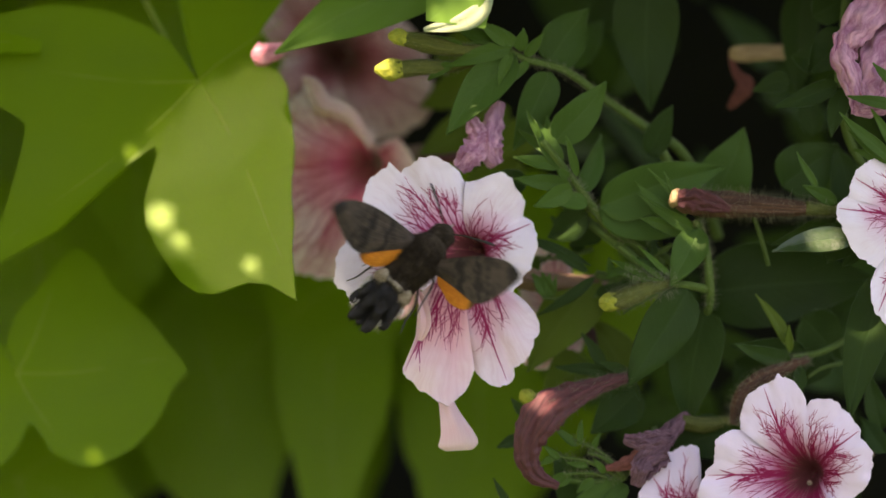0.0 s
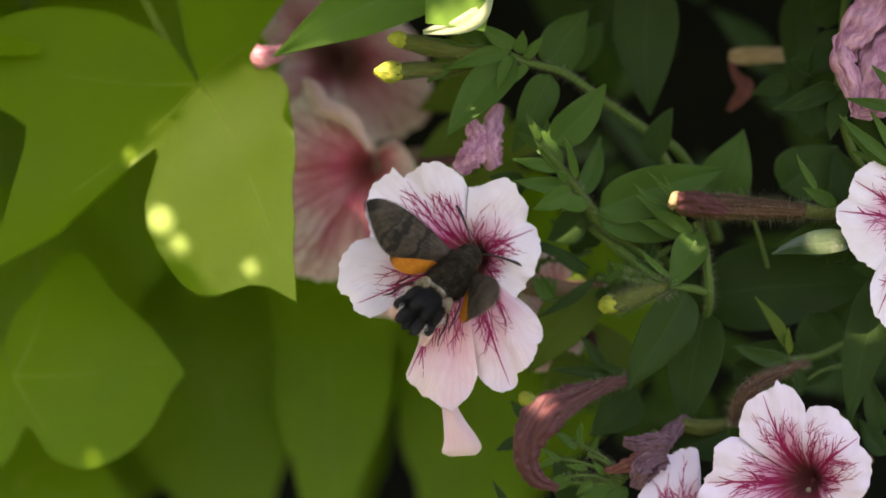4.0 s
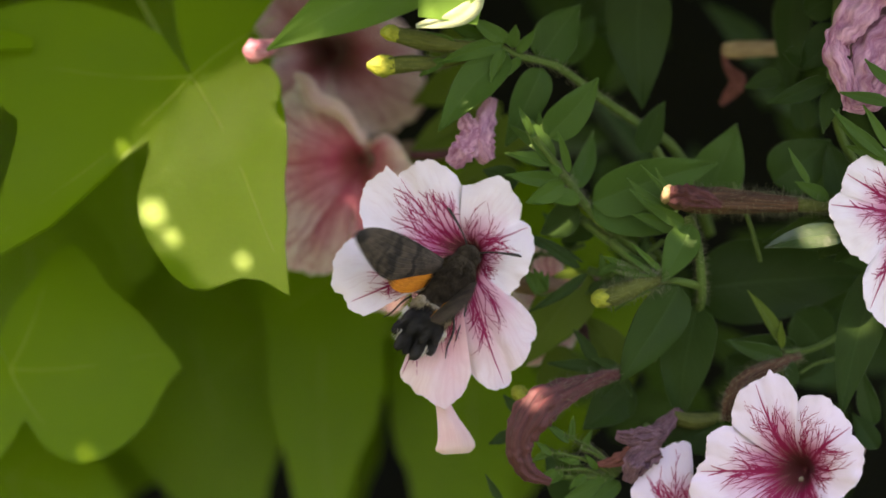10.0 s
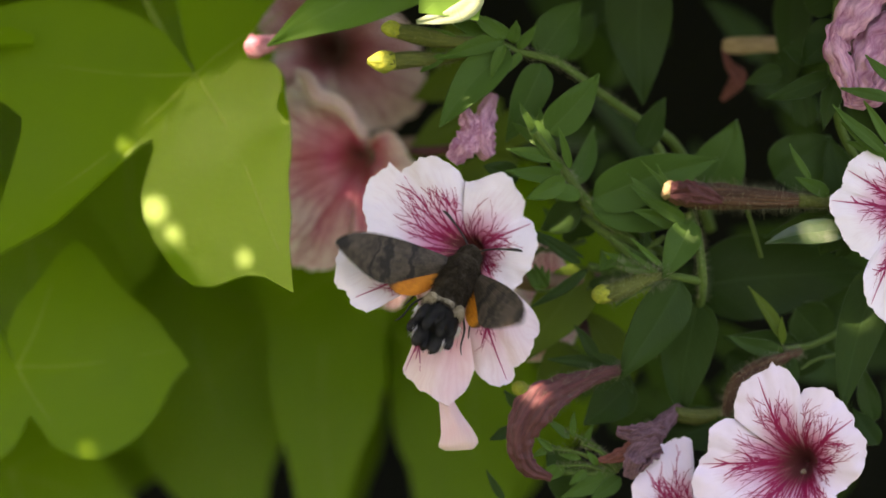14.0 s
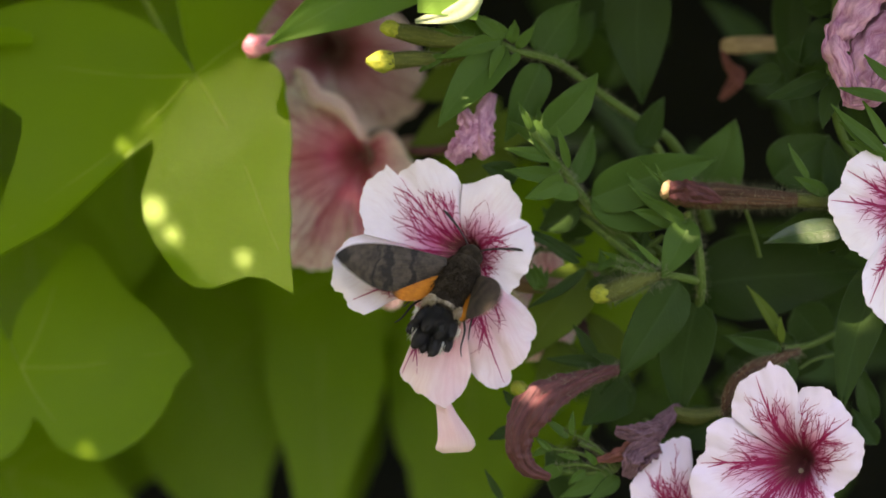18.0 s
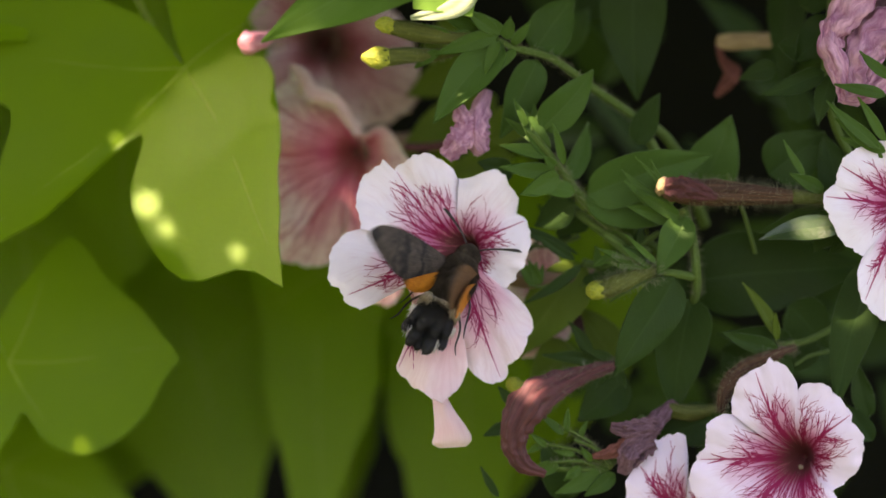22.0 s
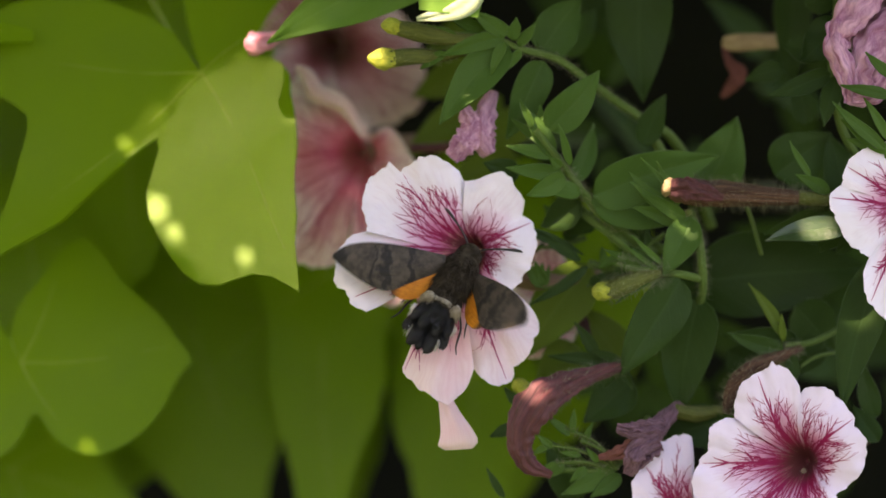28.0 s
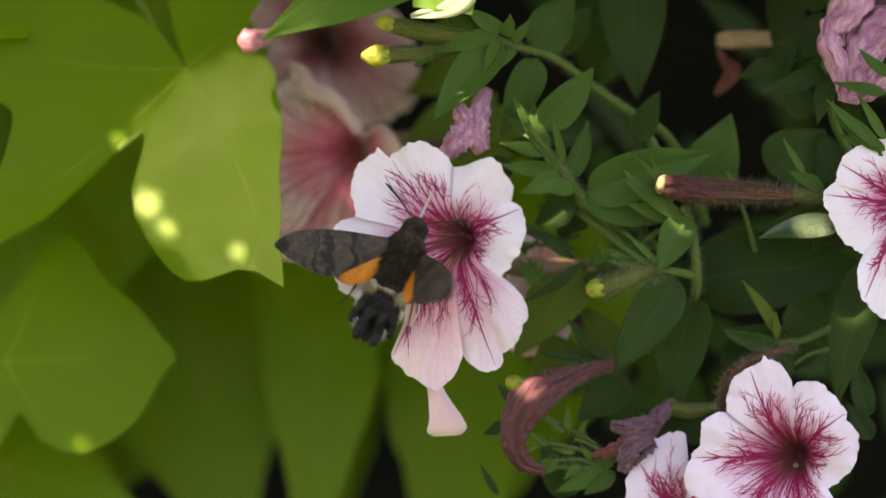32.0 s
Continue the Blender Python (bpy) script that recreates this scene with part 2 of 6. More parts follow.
WILT_GREY = streaked("wilted_violet", ((0.05, 0.016, 0.026), (0.24, 0.12, 0.155), (0.36, 0.25, 0.28)), 0.65, 10, 3)
TUBE = streaked("flower_tube", ((0.16, 0.10, 0.06), (0.28, 0.17, 0.11), (0.3, 0.22, 0.16)), 0.6, 7, 1.5)
STRAW = streaked("dead_straw", ((0.28, 0.19, 0.09), (0.48, 0.36, 0.19), (0.45, 0.36, 0.22)), 0.75, 4, 2)
RUST = streaked("rust_dead_leaf", ((0.10, 0.028, 0.020), (0.25, 0.085, 0.068), (0.28, 0.14, 0.12)), 0.75, 5, 3)
DARK_DEAD = streaked("dark_dead_leaf", ((0.02, 0.008, 0.006), (0.07, 0.025, 0.02), (0.09, 0.05, 0.04)), 0.7, 5, 3)
HAIR = see_through(material("plant_hair", 0.4, Base_Color=(0.34, 0.36, 0.24, 1)), (0.4, 0.42, 0.26), 0.5)
# near black, so that the shade of the depth is in the colour
DEPTH_SHADE = streaked("shaded_depth", ((0.003, 0.004, 0.002), (0.008, 0.009, 0.004), (0.008, 0.008, 0.005)), 0.9, 20, 20)
BARK = streaked("grey_brown_bark", ((0.05, 0.04, 0.03), (0.13, 0.10, 0.075), (0.16, 0.14, 0.11)), 0.8, 10, 2)
GROUND_GREEN = streaked("dull_green_ground", ((0.02, 0.035, 0.012), (0.04, 0.06, 0.02), (0.05, 0.06, 0.03)), 0.9, 300, 300)


def fur_material(name, dark, light, rough=0.8, scale=420.0, gloss=0.12):
    m = material(name, rough)
    t, b = nodes_of(m)
    grain = noise_node(t, scale, 5, place_of(t), 0.7)
    base = mix_node(t, ramp_node(t, grain, 0.3, 0.7), dark, light)
    t.links.new(base, b.inputs["Base Color"])
    bump_node(t, b, noise_node(t, scale * 3, 4, place_of(t), 0.7), 0.8, 0.0008)
    b.inputs["Specular IOR Level"].default_value = gloss
    return m


FUR = fur_material("olive_brown_fur", (0.030, 0.024, 0.017), (0.078, 0.062, 0.044))
FUR_BLACK = fur_material("black_scales", (0.0015, 0.0015, 0.002), (0.004, 0.004, 0.005), 0.26, 420.0, 0.4)
FUR_PALE = fur_material("cream_scales", (0.26, 0.21, 0.13), (0.58, 0.50, 0.37))
FUR_WHITE = fur_material("white_tufts", (0.6, 0.58, 0.52), (0.8, 0.78, 0.72))
FUR_TAWNY = fur_material("tawny_belly", (0.16, 0.08, 0.03), (0.34, 0.2, 0.09))
CHITIN = material("dark_chitin", 0.35, Base_Color=(0.02, 0.016, 0.013, 1))
HORN = material("pale_horn", 0.25, Base_Color=(0.56, 0.52, 0.46, 1))
EYE_SHINE = material("compound_eye", 0.15, Base_Color=(0.03, 0.025, 0.02, 1))


def wing_material(name, dark, light, band, bands):
    """Scaled wing: u along the span, v along the chord."""
    m = material(name, 0.6)
    t, b = nodes_of(m)
    u, v = uv_of(t)
    wob = noise_node(t, 300, 3, place_of(t))
    grain = noise_node(t, 900, 4, place_of(t), 0.7)
    patch = noise_node(t, 330, 2, place_of(t))
    base = mix_node(t, ramp_node(t, math_node(t, "ADD", math_node(t, "MULTIPLY", grain, 0.5), math_node(t, "MULTIPLY", patch, 0.5)), 0.32, 0.68), dark, light)
    uu = math_node(t, "ADD", u, math_node(t, "MULTIPLY", math_node(t, "SUBTRACT", wob, 0.5), 0.30))
    for where, half in bands:
        off = math_node(t, "ABSOLUTE", math_node(t, "SUBTRACT", uu, where))
        base = mix_node(t, math_node(t, "MULTIPLY", math_node(t, "SUBTRACT", 1.0, ramp_node(t, off, half * 0.4, half)), 0.92), base, band)
    rib = math_node(t, "ABSOLUTE", math_node(t, "SUBTRACT", math_node(t, "FRACT", math_node(t, "MULTIPLY", v, 8.0)), 0.5))
    t.links.new(base, b.inputs["Base Color"])
    bump_node(t, b, math_node(t, "ADD", ramp_node(t, rib, 0.0, 0.15), math_node(t, "MULTIPLY", grain, 0.5)), 0.4, 0.0006)
    return see_through(m, base, 0.15)


FOREWING = wing_material("grey_brown_forewing", (0.022, 0.016, 0.012), (0.098, 0.076, 0.057), (0.005, 0.004, 0.003), ((0.29, 0.05), (0.52, 0.045), (0.63, 0.022), (0.97, 0.08)))
HINDWING = wing_material("orange_hindwing", (0.58, 0.17, 0.010), (0.78, 0.28, 0.02), (0.07, 0.03, 0.015), ((1.0, 0.26),))
UNDERWING = wing_material("tawny_underwing", (0.12, 0.055, 0.02), (0.24, 0.12, 0.05), (0.05, 0.03, 0.02), ((0.9, 0.14),))
FUR_BAND = fur_material("grey_cream_band", (0.15, 0.13, 0.095), (0.46, 0.41, 0.32))


# ---- builders ----
def world_of(ob):
    if ob.parent is None:
        return ob.matrix_basis.copy()
    return world_of(ob.parent) @ ob.matrix_parent_inverse @ ob.matrix_basis


def empty(name, place, label, category, group=""):
    ob = new(name)
    ob.empty_display_size = 0.005
    ob.matrix_basis = Matrix.Translation(place)
    return tagged(ob, label, category, group)


def part(name, me, mat, parent, label="", m=None, kind=""):
    """Links a mesh as one object under parent; m is its place in the world, or in its parent's space if the mesh is built there."""
    ob = new(name, me)
    if mat is not None and not me.materials:
        me.materials.append(mat)
    if parent is not None:
        ob.parent = parent
        if m is not None:
            ob.matrix_parent_inverse = world_of(parent).inverted()
    if m is not None:
        ob.matrix_basis = m
    return tagged(ob, label, kind=kind)


def mesh_of(name, verts, faces, uvs):
    me = bpy.data.meshes.new(name)
    me.from_pydata([tuple(v) for v in verts], [], faces)
    layer = me.uv_layers.new(name="UVMap")
    idx = np.zeros(len(me.loops), dtype=np.int32)
    me.loops.foreach_get("vertex_index", idx)
    layer.data.foreach_set("uv", np.asarray(uvs, dtype=np.float32)[idx].ravel())
    me.polygons.foreach_set("use_smooth", [True] * len(me.polygons))
    me.update()
    return me


def sheet(name, grid, uv, thick):
    """A thin solid sheet from a grid of points (n, m, 3)."""
    n, m = grid.shape[:2]
    du = np.gradient(grid, axis=0)
    dv = np.gradient(grid, axis=1)
    nor = np.cross(du, dv)
    nor /= np.maximum(np.linalg.norm(nor, axis=2, keepdims=True), 1e-12)
    top, low = grid + nor * thick / 2, grid - nor * thick / 2
    verts = np.concatenate([top.reshape(-1, 3), low.reshape(-1, 3)])
    uvs = np.concatenate([uv.reshape(-1, 2)] * 2)
    k = n * m
    faces = []
    for i in range(n - 1):
        for j in range(m - 1):
            a, b, c, d = i * m + j, (i + 1) * m + j, (i + 1) * m + j + 1, i * m + j + 1
            faces.append((a, b, c, d))
            faces.append((k + d, k + c, k + b, k + a))
    rim = [i * m for i in range(n)] + [(n - 1) * m + j for j in range(1, m)] + [i * m + m - 1 for i in range(n - 2, -1, -1)] + [j for j in range(m - 2, 0, -1)]
    e = len(rim)
    verts = np.concatenate([verts, verts[rim], verts[[k + a for a in rim]]])
    uvs = np.concatenate([uvs, uvs[rim], uvs[rim]])
    for a in range(e):
        b = (a + 1) % e
        faces.append((2 * k + b, 2 * k + a, 2 * k + e + a, 2 * k + e + b))
    return mesh_of(name, verts, faces, uvs)


def wavy(points, steps):
    """Smooth curve of (s, value) knots, Catmull-Rom, sampled at steps."""
    s = np.array([p[0] for p in points], float)
    out = []
    vals = np.array([p[1:] for p in points], float)
    for x in steps:
        i = int(np.clip(np.searchsorted(s, x) - 1, 0, len(s) - 2))
        f = (x - s[i]) / (s[i + 1] - s[i])
        p0, p1, p2, p3 = vals[max(i - 1, 0)], vals[i], vals[i + 1], vals[min(i + 2, len(s) - 1)]
        c = 0.5 * (2 * p1 + (p2 - p0) * f + (2 * p0 - 5 * p1 + 4 * p2 - p3) * f * f + (3 * p1 - p0 - 3 * p2 + p3) * f ** 3)
        out.append(c)
    return np.array(out)


def facing(base, tip, roll):
    """Pose at base: x towards tip, z towards the viewer's side, rolled about x."""
    x = (tip - base).normalized()
    z = Vector((0, -1, 0))
    z = (z - x * z.dot(x)).normalized()
    y = z.cross(x)
    m = Matrix((x, y, z)).transposed().to_4x4()
    return Matrix.Translation(base) @ m @ Matrix.Rotation(radians(roll), 4, "X")


def blade_grid(length, width, bend, fold, ripple, seed, peak=(0.52, 1.02), n=17, m=9, twist=0.0):
    a, b = peak
    p = a / (a + b)
    top = p ** a * (1 - p) ** b
    us = np.linspace(0, 1, n)
    vs = np.linspace(-1, 1, m)
    g = np.zeros((n, m, 3))
    uv = np.zeros((n, m, 2))
    for i, u in enumerate(us):
        w = max(u ** a * (1 - u) ** b / top, 0.012) * width / 2
        w *= 1 + 0.06 * noise.noise(Vector((u * 4, seed, 0)))
        sway = 0.05 * length * math.sin(u * 2.6 + seed) * u
        for j, v in enumerate(vs):
            y = v * w
            z = -bend * length * u * u + fold * abs(y) + ripple * width * noise.noise(Vector((u * 3, v * 1.2 + seed, seed * 2))) * (0.3 + abs(v))
            z += twist * y * u
            g[i, j] = (u * length, y + sway, z)
            uv[i, j] = (u, v / 2 + 0.5)
    return g, uv


leaf_seed = [0.0]


def leaf(parent, base, tip, width, roll=0.0, bend=0.08, fold=0.18, mat=None, ripple=0.10, name="leaf", peak=(0.52, 1.02), label="", twist=0.0):
    """A pointed oval leaf from base to tip, plan units and depth; width in plan units."""
    leaf_seed[0] += 1.37
    b, e = at(*base), at(*tip)
    L = (e - b).length
    g, uv = blade_grid(L, width * U, bend, fold, ripple, leaf_seed[0], peak, twist=twist)
    me = sheet(name, g, uv, 0.00035)
    return part(name, me, mat or LEAF, parent, label, facing(b, e, roll))


def sweep(name, pts, radii, sides=10, ridge=0.0, ridges=5, twist=0.0, lump=0.0, flat=1.0, seed=0.0, closed=True, steps=None):
    """A tube through world points with radii in metres, ridged and lumpy if asked."""
    n = len(pts)
    steps = steps or max(8, 4 * n)
    s = np.linspace(0, n - 1, steps)
    c = wavy([(i, *p) for i, p in enumerate(pts)], s)
    r = np.maximum(wavy([(i, q) for i, q in enumerate(radii)], s)[:, 0], 1e-5)
    tan = np.gradient(c, axis=0)
    tan /= np.maximum(np.linalg.norm(tan, axis=1, keepdims=True), 1e-12)
    ref = np.array([0.0, -1.0, 0.0])
    if abs(tan[0] @ ref) > 0.9:
        ref = np.array([0.0, 0.0, 1.0])
    verts, uvs, faces = [], [], []
    for i in range(steps):
        ref = ref - tan[i] * (ref @ tan[i])
        ref /= np.linalg.norm(ref)
        side = np.cross(tan[i], ref)
        for j in range(sides + 1):
            a = 2 * math.pi * j / sides
            wave = math.sin((ridges * a + twist * i / steps + 1.3 * math.sin(i * 0.37 * 40 / steps + seed)) / (2 if ridge > 0.11 else 1))
            k = 1 + ridge * (2 * abs(wave) - 1 if ridge > 0.11 else wave)
            if lump:
                k += lump * noise.noise(Vector((math.cos(a) * 1.6, math.sin(a) * 1.6, i * 0.45 + seed)))
            verts.append(c[i] + (ref * math.cos(a) * flat + side * math.sin(a)) * r[i] * k)
            uvs.append((i / (steps - 1), j / sides))
    row = sides + 1
    for i in range(steps - 1):
        for j in range(sides):
            faces.append((i * row + j, i * row + j + 1, (i + 1) * row + j + 1, (i + 1) * row + j))
    if closed:
        faces.append(tuple(range(sides - 1, -1, -1)))
        faces.append(tuple((steps - 1) * row + j for j in range(sides)))
    return mesh_of(name, verts, faces, uvs)


IDENT = Matrix.Identity(4)


def stem(parent, pts, r0, r1=None, name="stem", mat=None, sides=9, label="", **kw):
    """A stem through plan points; radii in plan units."""
    w = [at(*p) for p in pts]
    o = w[0].copy()
    r1 = r0 if r1 is None else r1
    radii = [(r0 + (r1 - r0) * i / (len(pts) - 1)) * U for i in range(len(pts))] if not isinstance(r0, (list, tuple)) else [q * U for q in r0]
    me = sweep(name, [p - o for p in w], radii, sides=sides, seed=len(bpy.data.objects) * 0.7, **kw)
    return part(name, me, mat or STEM, parent, label, Matrix.Translation(o))


def fuzz(parent, pts, radius, length, count, seed, name="hair"):
    """Fine hairs that stand off a stem, bud or tube."""
    rng = random.Random(seed)
    w = [at(*p) for p in pts]
    o = w[0].copy()
    count = int(count * 3.2)
    radii = radius if isinstance(radius, (list, tuple)) else [radius] * len(pts)
    verts, faces, uvs = [], [], []
    s = [rng.random() * (len(pts) - 1) for _ in range(count)]
    cs = wavy([(i, *p) for i, p in enumerate(w)], s)
    ce = wavy([(i, *p) for i, p in enumerate(w)], [min(q + 0.05, len(pts) - 1.0) for q in s])
    rr = wavy([(i, q) for i, q in enumerate(radii)], s)[:, 0]
    for c, e, r in zip(cs, ce, rr):
        t = Vector(e - c)
        t = t.normalized() if t.length > 1e-9 else Vector((1, 0, 0))
        d = Vector((rng.gauss(0, 1), rng.gauss(0, 1), rng.gauss(0, 1)))
        d = (d - t * d.dot(t)).normalized()
        d2 = (d + t * rng.uniform(-0.4, 0.4)).normalized()
        a = Vector(c) - o + d * r * U * 0.9
        q = t * 0.24 * U
        q2 = d.cross(t) * 0.24 * U
        k = len(verts)
        verts += [a + q, a - q * 0.5 + q2, a - q * 0.5 - q2, a + d2 * length * U * rng.uniform(0.6, 1.7)]
        faces += [(k, k + 1, k + 3), (k + 1, k + 2, k + 3), (k + 2, k, k + 3)]
        uvs += [(0, 0)] * 4
    return part(name, mesh_of(name, verts, faces, uvs), HAIR, parent, "", Matrix.Translation(o), kind="stuff")


def petal_grid(knots, inner, depth, rip, seed, mid=None, n=22, m=51, lean=None):
    """A petal between two notches. knots: (degrees, reach) along its rim in plan units; depth(r, share, angle) in plan units."""
    a0, a1 = knots[0][0], knots[-1][0]
    mid = (a0 + a1) / 2 if mid is None else mid + 360 * round(((a0 + a1) / 2 - mid) / 360)
    angles = np.linspace(a0, a1, m)
    rim = wavy(knots, angles)[:, 0]
    g = np.zeros((n, m, 3))
    uv = np.zeros((n, m, 2))
    for j, (a, R) in enumerate(zip(angles, rim)):
        R *= 1 + 0.028 * noise.noise(Vector((a * 0.15, seed, 0.5))) + 0.022 * noise.noise(Vector((a * 0.5, seed, 2.5)))
        for i in range(n):
            f = i / (n - 1)
            r = inner + (R - inner) * f
            x, z = r * math.cos(radians(a)), r * math.sin(radians(a))
            y = depth(r, f, a)
            y += rip * f * f * math.sin(radians(a * 5.2 + seed * 90)) + rip * 1.8 * f * noise.noise(Vector((x * 0.014, z * 0.014, seed))) + rip * 0.7 * f * f * noise.noise(Vector((x * 0.05, z * 0.05, seed))) + rip * 0.22 * f * noise.noise(Vector((a * 0.22, f * 1.5, seed)))
            share = (a - a0) / (a1 - a0)
            y += 0.05 * R * f * f * math.exp(-((a - mid) / 7) ** 2) - 0.02 * R * f * (1 - (2 * share - 1) ** 2)
            if lean:
                sunk = lean[2] * math.exp(-(r / lean[3]) ** 1.6)
                x, z = x + lean[0] * sunk, z + lean[1] * sunk
            g[i, j] = (x * U, y * U, z * U)
            uv[i, j] = (0.5 + (a - mid) / 60, f)
    return g, uv


def vein_net(parent, g, a0, a1, mid, seed, reach=0.8, wide=0.9):
    """Branching veins that lie on a petal, from the throat outwards; one mesh of fine tapered strips."""
    rng = random.Random(int(seed * 100))
    n, m = g.shape[:2]
    nor = np.cross(np.gradient(g, axis=0), np.gradient(g, axis=1))
    nor /= np.maximum(np.linalg.norm(nor, axis=2, keepdims=True), 1e-12)
    nor *= np.where(nor[:, :, 1:2] > 0, -1.0, 1.0)
    skin = g + nor * 1.45 * U

    def on(a, f, s):
        x, y = min(max(f, 0), 0.999) * (n - 1), min(max(s, 0), 0.999) * (m - 1)
        i, j = int(x), int(y)
        p, q = x - i, y - j
        return (a[i, j] * (1 - p) + a[i + 1, j] * p) * (1 - q) + (a[i, j + 1] * (1 - p) + a[i + 1, j + 1] * p) * q

    arc = radians(abs(a1 - a0))
    middle = (mid - a0) / (a1 - a0)
    count = max(8, round(abs(a1 - a0) / 3.1))
    todo = [(middle, 0.02, 0.0, 3.0, 0.98, 0)]
    for k in range(count):
        s = (k + 0.5 + rng.uniform(-0.3, 0.3)) / count
        todo.append((s, rng.uniform(0.01, 0.1), (s - middle) * 0.05, rng.uniform(0.8, 1.5), reach * rng.uniform(0.7, 1.1) * (1 - 0.3 * abs(s - middle)), 1))
    verts, faces, uvs = [], [], []
    while todo:
        s, f, lean, w, stop, level = todo.pop()
        start, path = f, []
        while f < stop and 0.015 < s < 0.985:
            path.append((s, f, w * max(1 - (f - start) / (stop - start), 0) ** 0.6 + 0.22))
            lean += rng.gauss(0, 0.045) - 0.05 * lean
            s += (lean if level else 0.12 * lean) * 0.025 / max(f, 0.12)
            f += 0.025
            late = level and f > start + 0.55 * (stop - start)
            if level < 4 and f > 0.22 and f < stop - 0.07 and rng.random() < (0.20 if late else (0.17 if f < 0.7 else 0.0) if level == 0 else 0.10):
                d = rng.choice((-1, 1))
                todo.append((s, f, lean + d * rng.uniform(0.30, 0.62) / arc, w * 0.62, min(f + rng.uniform(0.10, 0.26), stop + 0.06, 0.97), level + 1))
        if len(path) < 3:
            continue
        pts = [on(skin, f_, s_) for s_, f_, _ in path]
        for i, (s_, f_, w_) in enumerate(path):
            t = pts[min(i + 1, len(pts) - 1)] - pts[max(i - 1, 0)]
            side = np.cross(t, on(nor, f_, s_))
            side *= w_ * wide * U / max(np.linalg.norm(side), 1e-12)
            verts += [pts[i] - side, pts[i] + side]
            uvs += [(0, f_), (1, f_)]
            if i:
                k = len(verts)
                faces.append((k - 4, k - 3, k - 1, k - 2))
    return part("vein_net", mesh_of("vein_net", verts, faces, uvs), CRIMSON, parent, "branching crimson veins")


def flower(name, center, petals, mat, label, tilt=(0.0, 0.0), cup=0.0, recurve=0.0, inner=3, throat=34, deep=80, rip=6.0, seed=1.0, tube=None, group="petunia flowers", mids=None, lifts=None, veined=0.0, mats=None, lean=(0.0, 0.0)):
    """A petunia with one mesh a petal, a throat and a tube. tilt: depth per unit to the right and upwards; lean: how far the throat slants to the right and upwards."""
    o = at(*center)
    f = empty(name, o, label, "flower", group)
    k = 1 + center[2] / 100 / D

    def depth(r, share, a):
        x, z = r * math.cos(radians(a)), r * math.sin(radians(a))
        y = deep * math.exp(-(r / throat) ** 1.6)
        return y + tilt[0] * x + tilt[1] * z - cup * r + recurve * share ** 3

    for i, knots in enumerate(petals):
        g, uv = petal_grid(knots, inner, depth, rip, seed + i * 1.9, mids[i] if mids else None, lean=(*lean, deep, throat))
        if lifts:
            g[:, :, 1] += lifts[i] * U * np.linspace(0, 1, g.shape[0])[:, None]
        p = part("petal", sheet("petal", g * k, uv, 0.00028), mats[i] if mats else mat, f, "", IDENT.copy())
        p.matrix_parent_inverse = Matrix.Identity(4)
        if veined:
            a0, a1 = knots[0][0], knots[-1][0]
            mid = (a0 + a1) / 2 if not mids else mids[i] + 360 * round(((a0 + a1) / 2 - mids[i]) / 360)
            vein_net(p, g * k, a0, a1, mid, seed + i, veined)
    if tube:
        sunk = 0.7 * deep * U
        pts = [Vector((lean[0] * sunk, sunk, lean[1] * sunk))] + [at(*p) - o for p in tube[0]]
        part("tube", sweep("tube", pts, [0.62 * throat * U] + [q * U for q in tube[1][1:]], sides=14, ridge=0.06, ridges=5, closed=False), TUBE, f)
    return f


def lobed_leaf(center, knots, label, tilt=(0.0, 0.0), droop=0.0, rip=8.0, seed=1.0, veins=(), petiole=None, mat=None, name="sweet_potato_leaf", n=16, m=72, thick=0.0005, crease=None):
    """A broad lobed leaf round the point where its stalk joins. knots: (degrees, reach) of lobes and bays, from one side of the stalk's bay to the other."""
    o = at(*center)
    f = empty(name, o, label, "leaf", "sweet potato vine leaves")
    k = 1 + center[2] / 100 / D

    def depth(x, z, r, f_):
        y = tilt[0] * x + tilt[1] * z + droop * (r / 300) ** 2
        if crease:
            off = x * math.cos(radians(crease[0])) + z * math.sin(radians(crease[0])) + crease[2]
            y += crease[1] * (off + math.hypot(off, 130)) / 2
        return y + rip * noise.noise(Vector((x * 0.007, z * 0.007, seed))) + rip * 0.25 * f_ * noise.noise(Vector((x * 0.03, z * 0.03, seed)))

    a0, a1 = knots[0][0], knots[-1][0]
    angles = np.linspace(a0, a1, m)
    rim = wavy(knots, angles)[:, 0]
    g = np.zeros((n, m, 3))
    uv = np.zeros((n, m, 2))
    for j, (a, R) in enumerate(zip(angles, rim)):
        for i in range(n):
            s = i / (n - 1)
            r = 2 + (R - 2) * s
            x, z = r * math.cos(radians(a)), r * math.sin(radians(a))
            g[i, j] = (x * U * k, depth(x, z, r, s) * U, z * U * k)
            uv[i, j] = (s, 0.9)
    blade = part("blade", sheet("blade", g, uv, thick), mat or LIME, f)
    for a, R in veins:
        pts = []
        for s in (0.0, 0.25, 0.5, 0.75, 0.95):
            aa = radians(a + 4 * math.sin(3 * s + seed))
            x, z = R * s * math.cos(aa), R * s * math.sin(aa)
            pts.append(Vector((x * U * k, (depth(x, z, R * s, s) - 1.5) * U, z * U * k)))
        part("vein", sweep("vein", pts, [1.9 * U, 1.5 * U, 1.2 * U, 0.8 * U, 0.4 * U], sides=6), VEIN, blade)
    if petiole:
        pts = [Vector((0, 0.0008, 0))] + [at(*p) - o for p in petiole]
        part("leaf_stalk", sweep("leaf_stalk", pts, [7 * U, 6 * U, 6 * U][:len(pts)], sides=8), STALK, f)
    return f


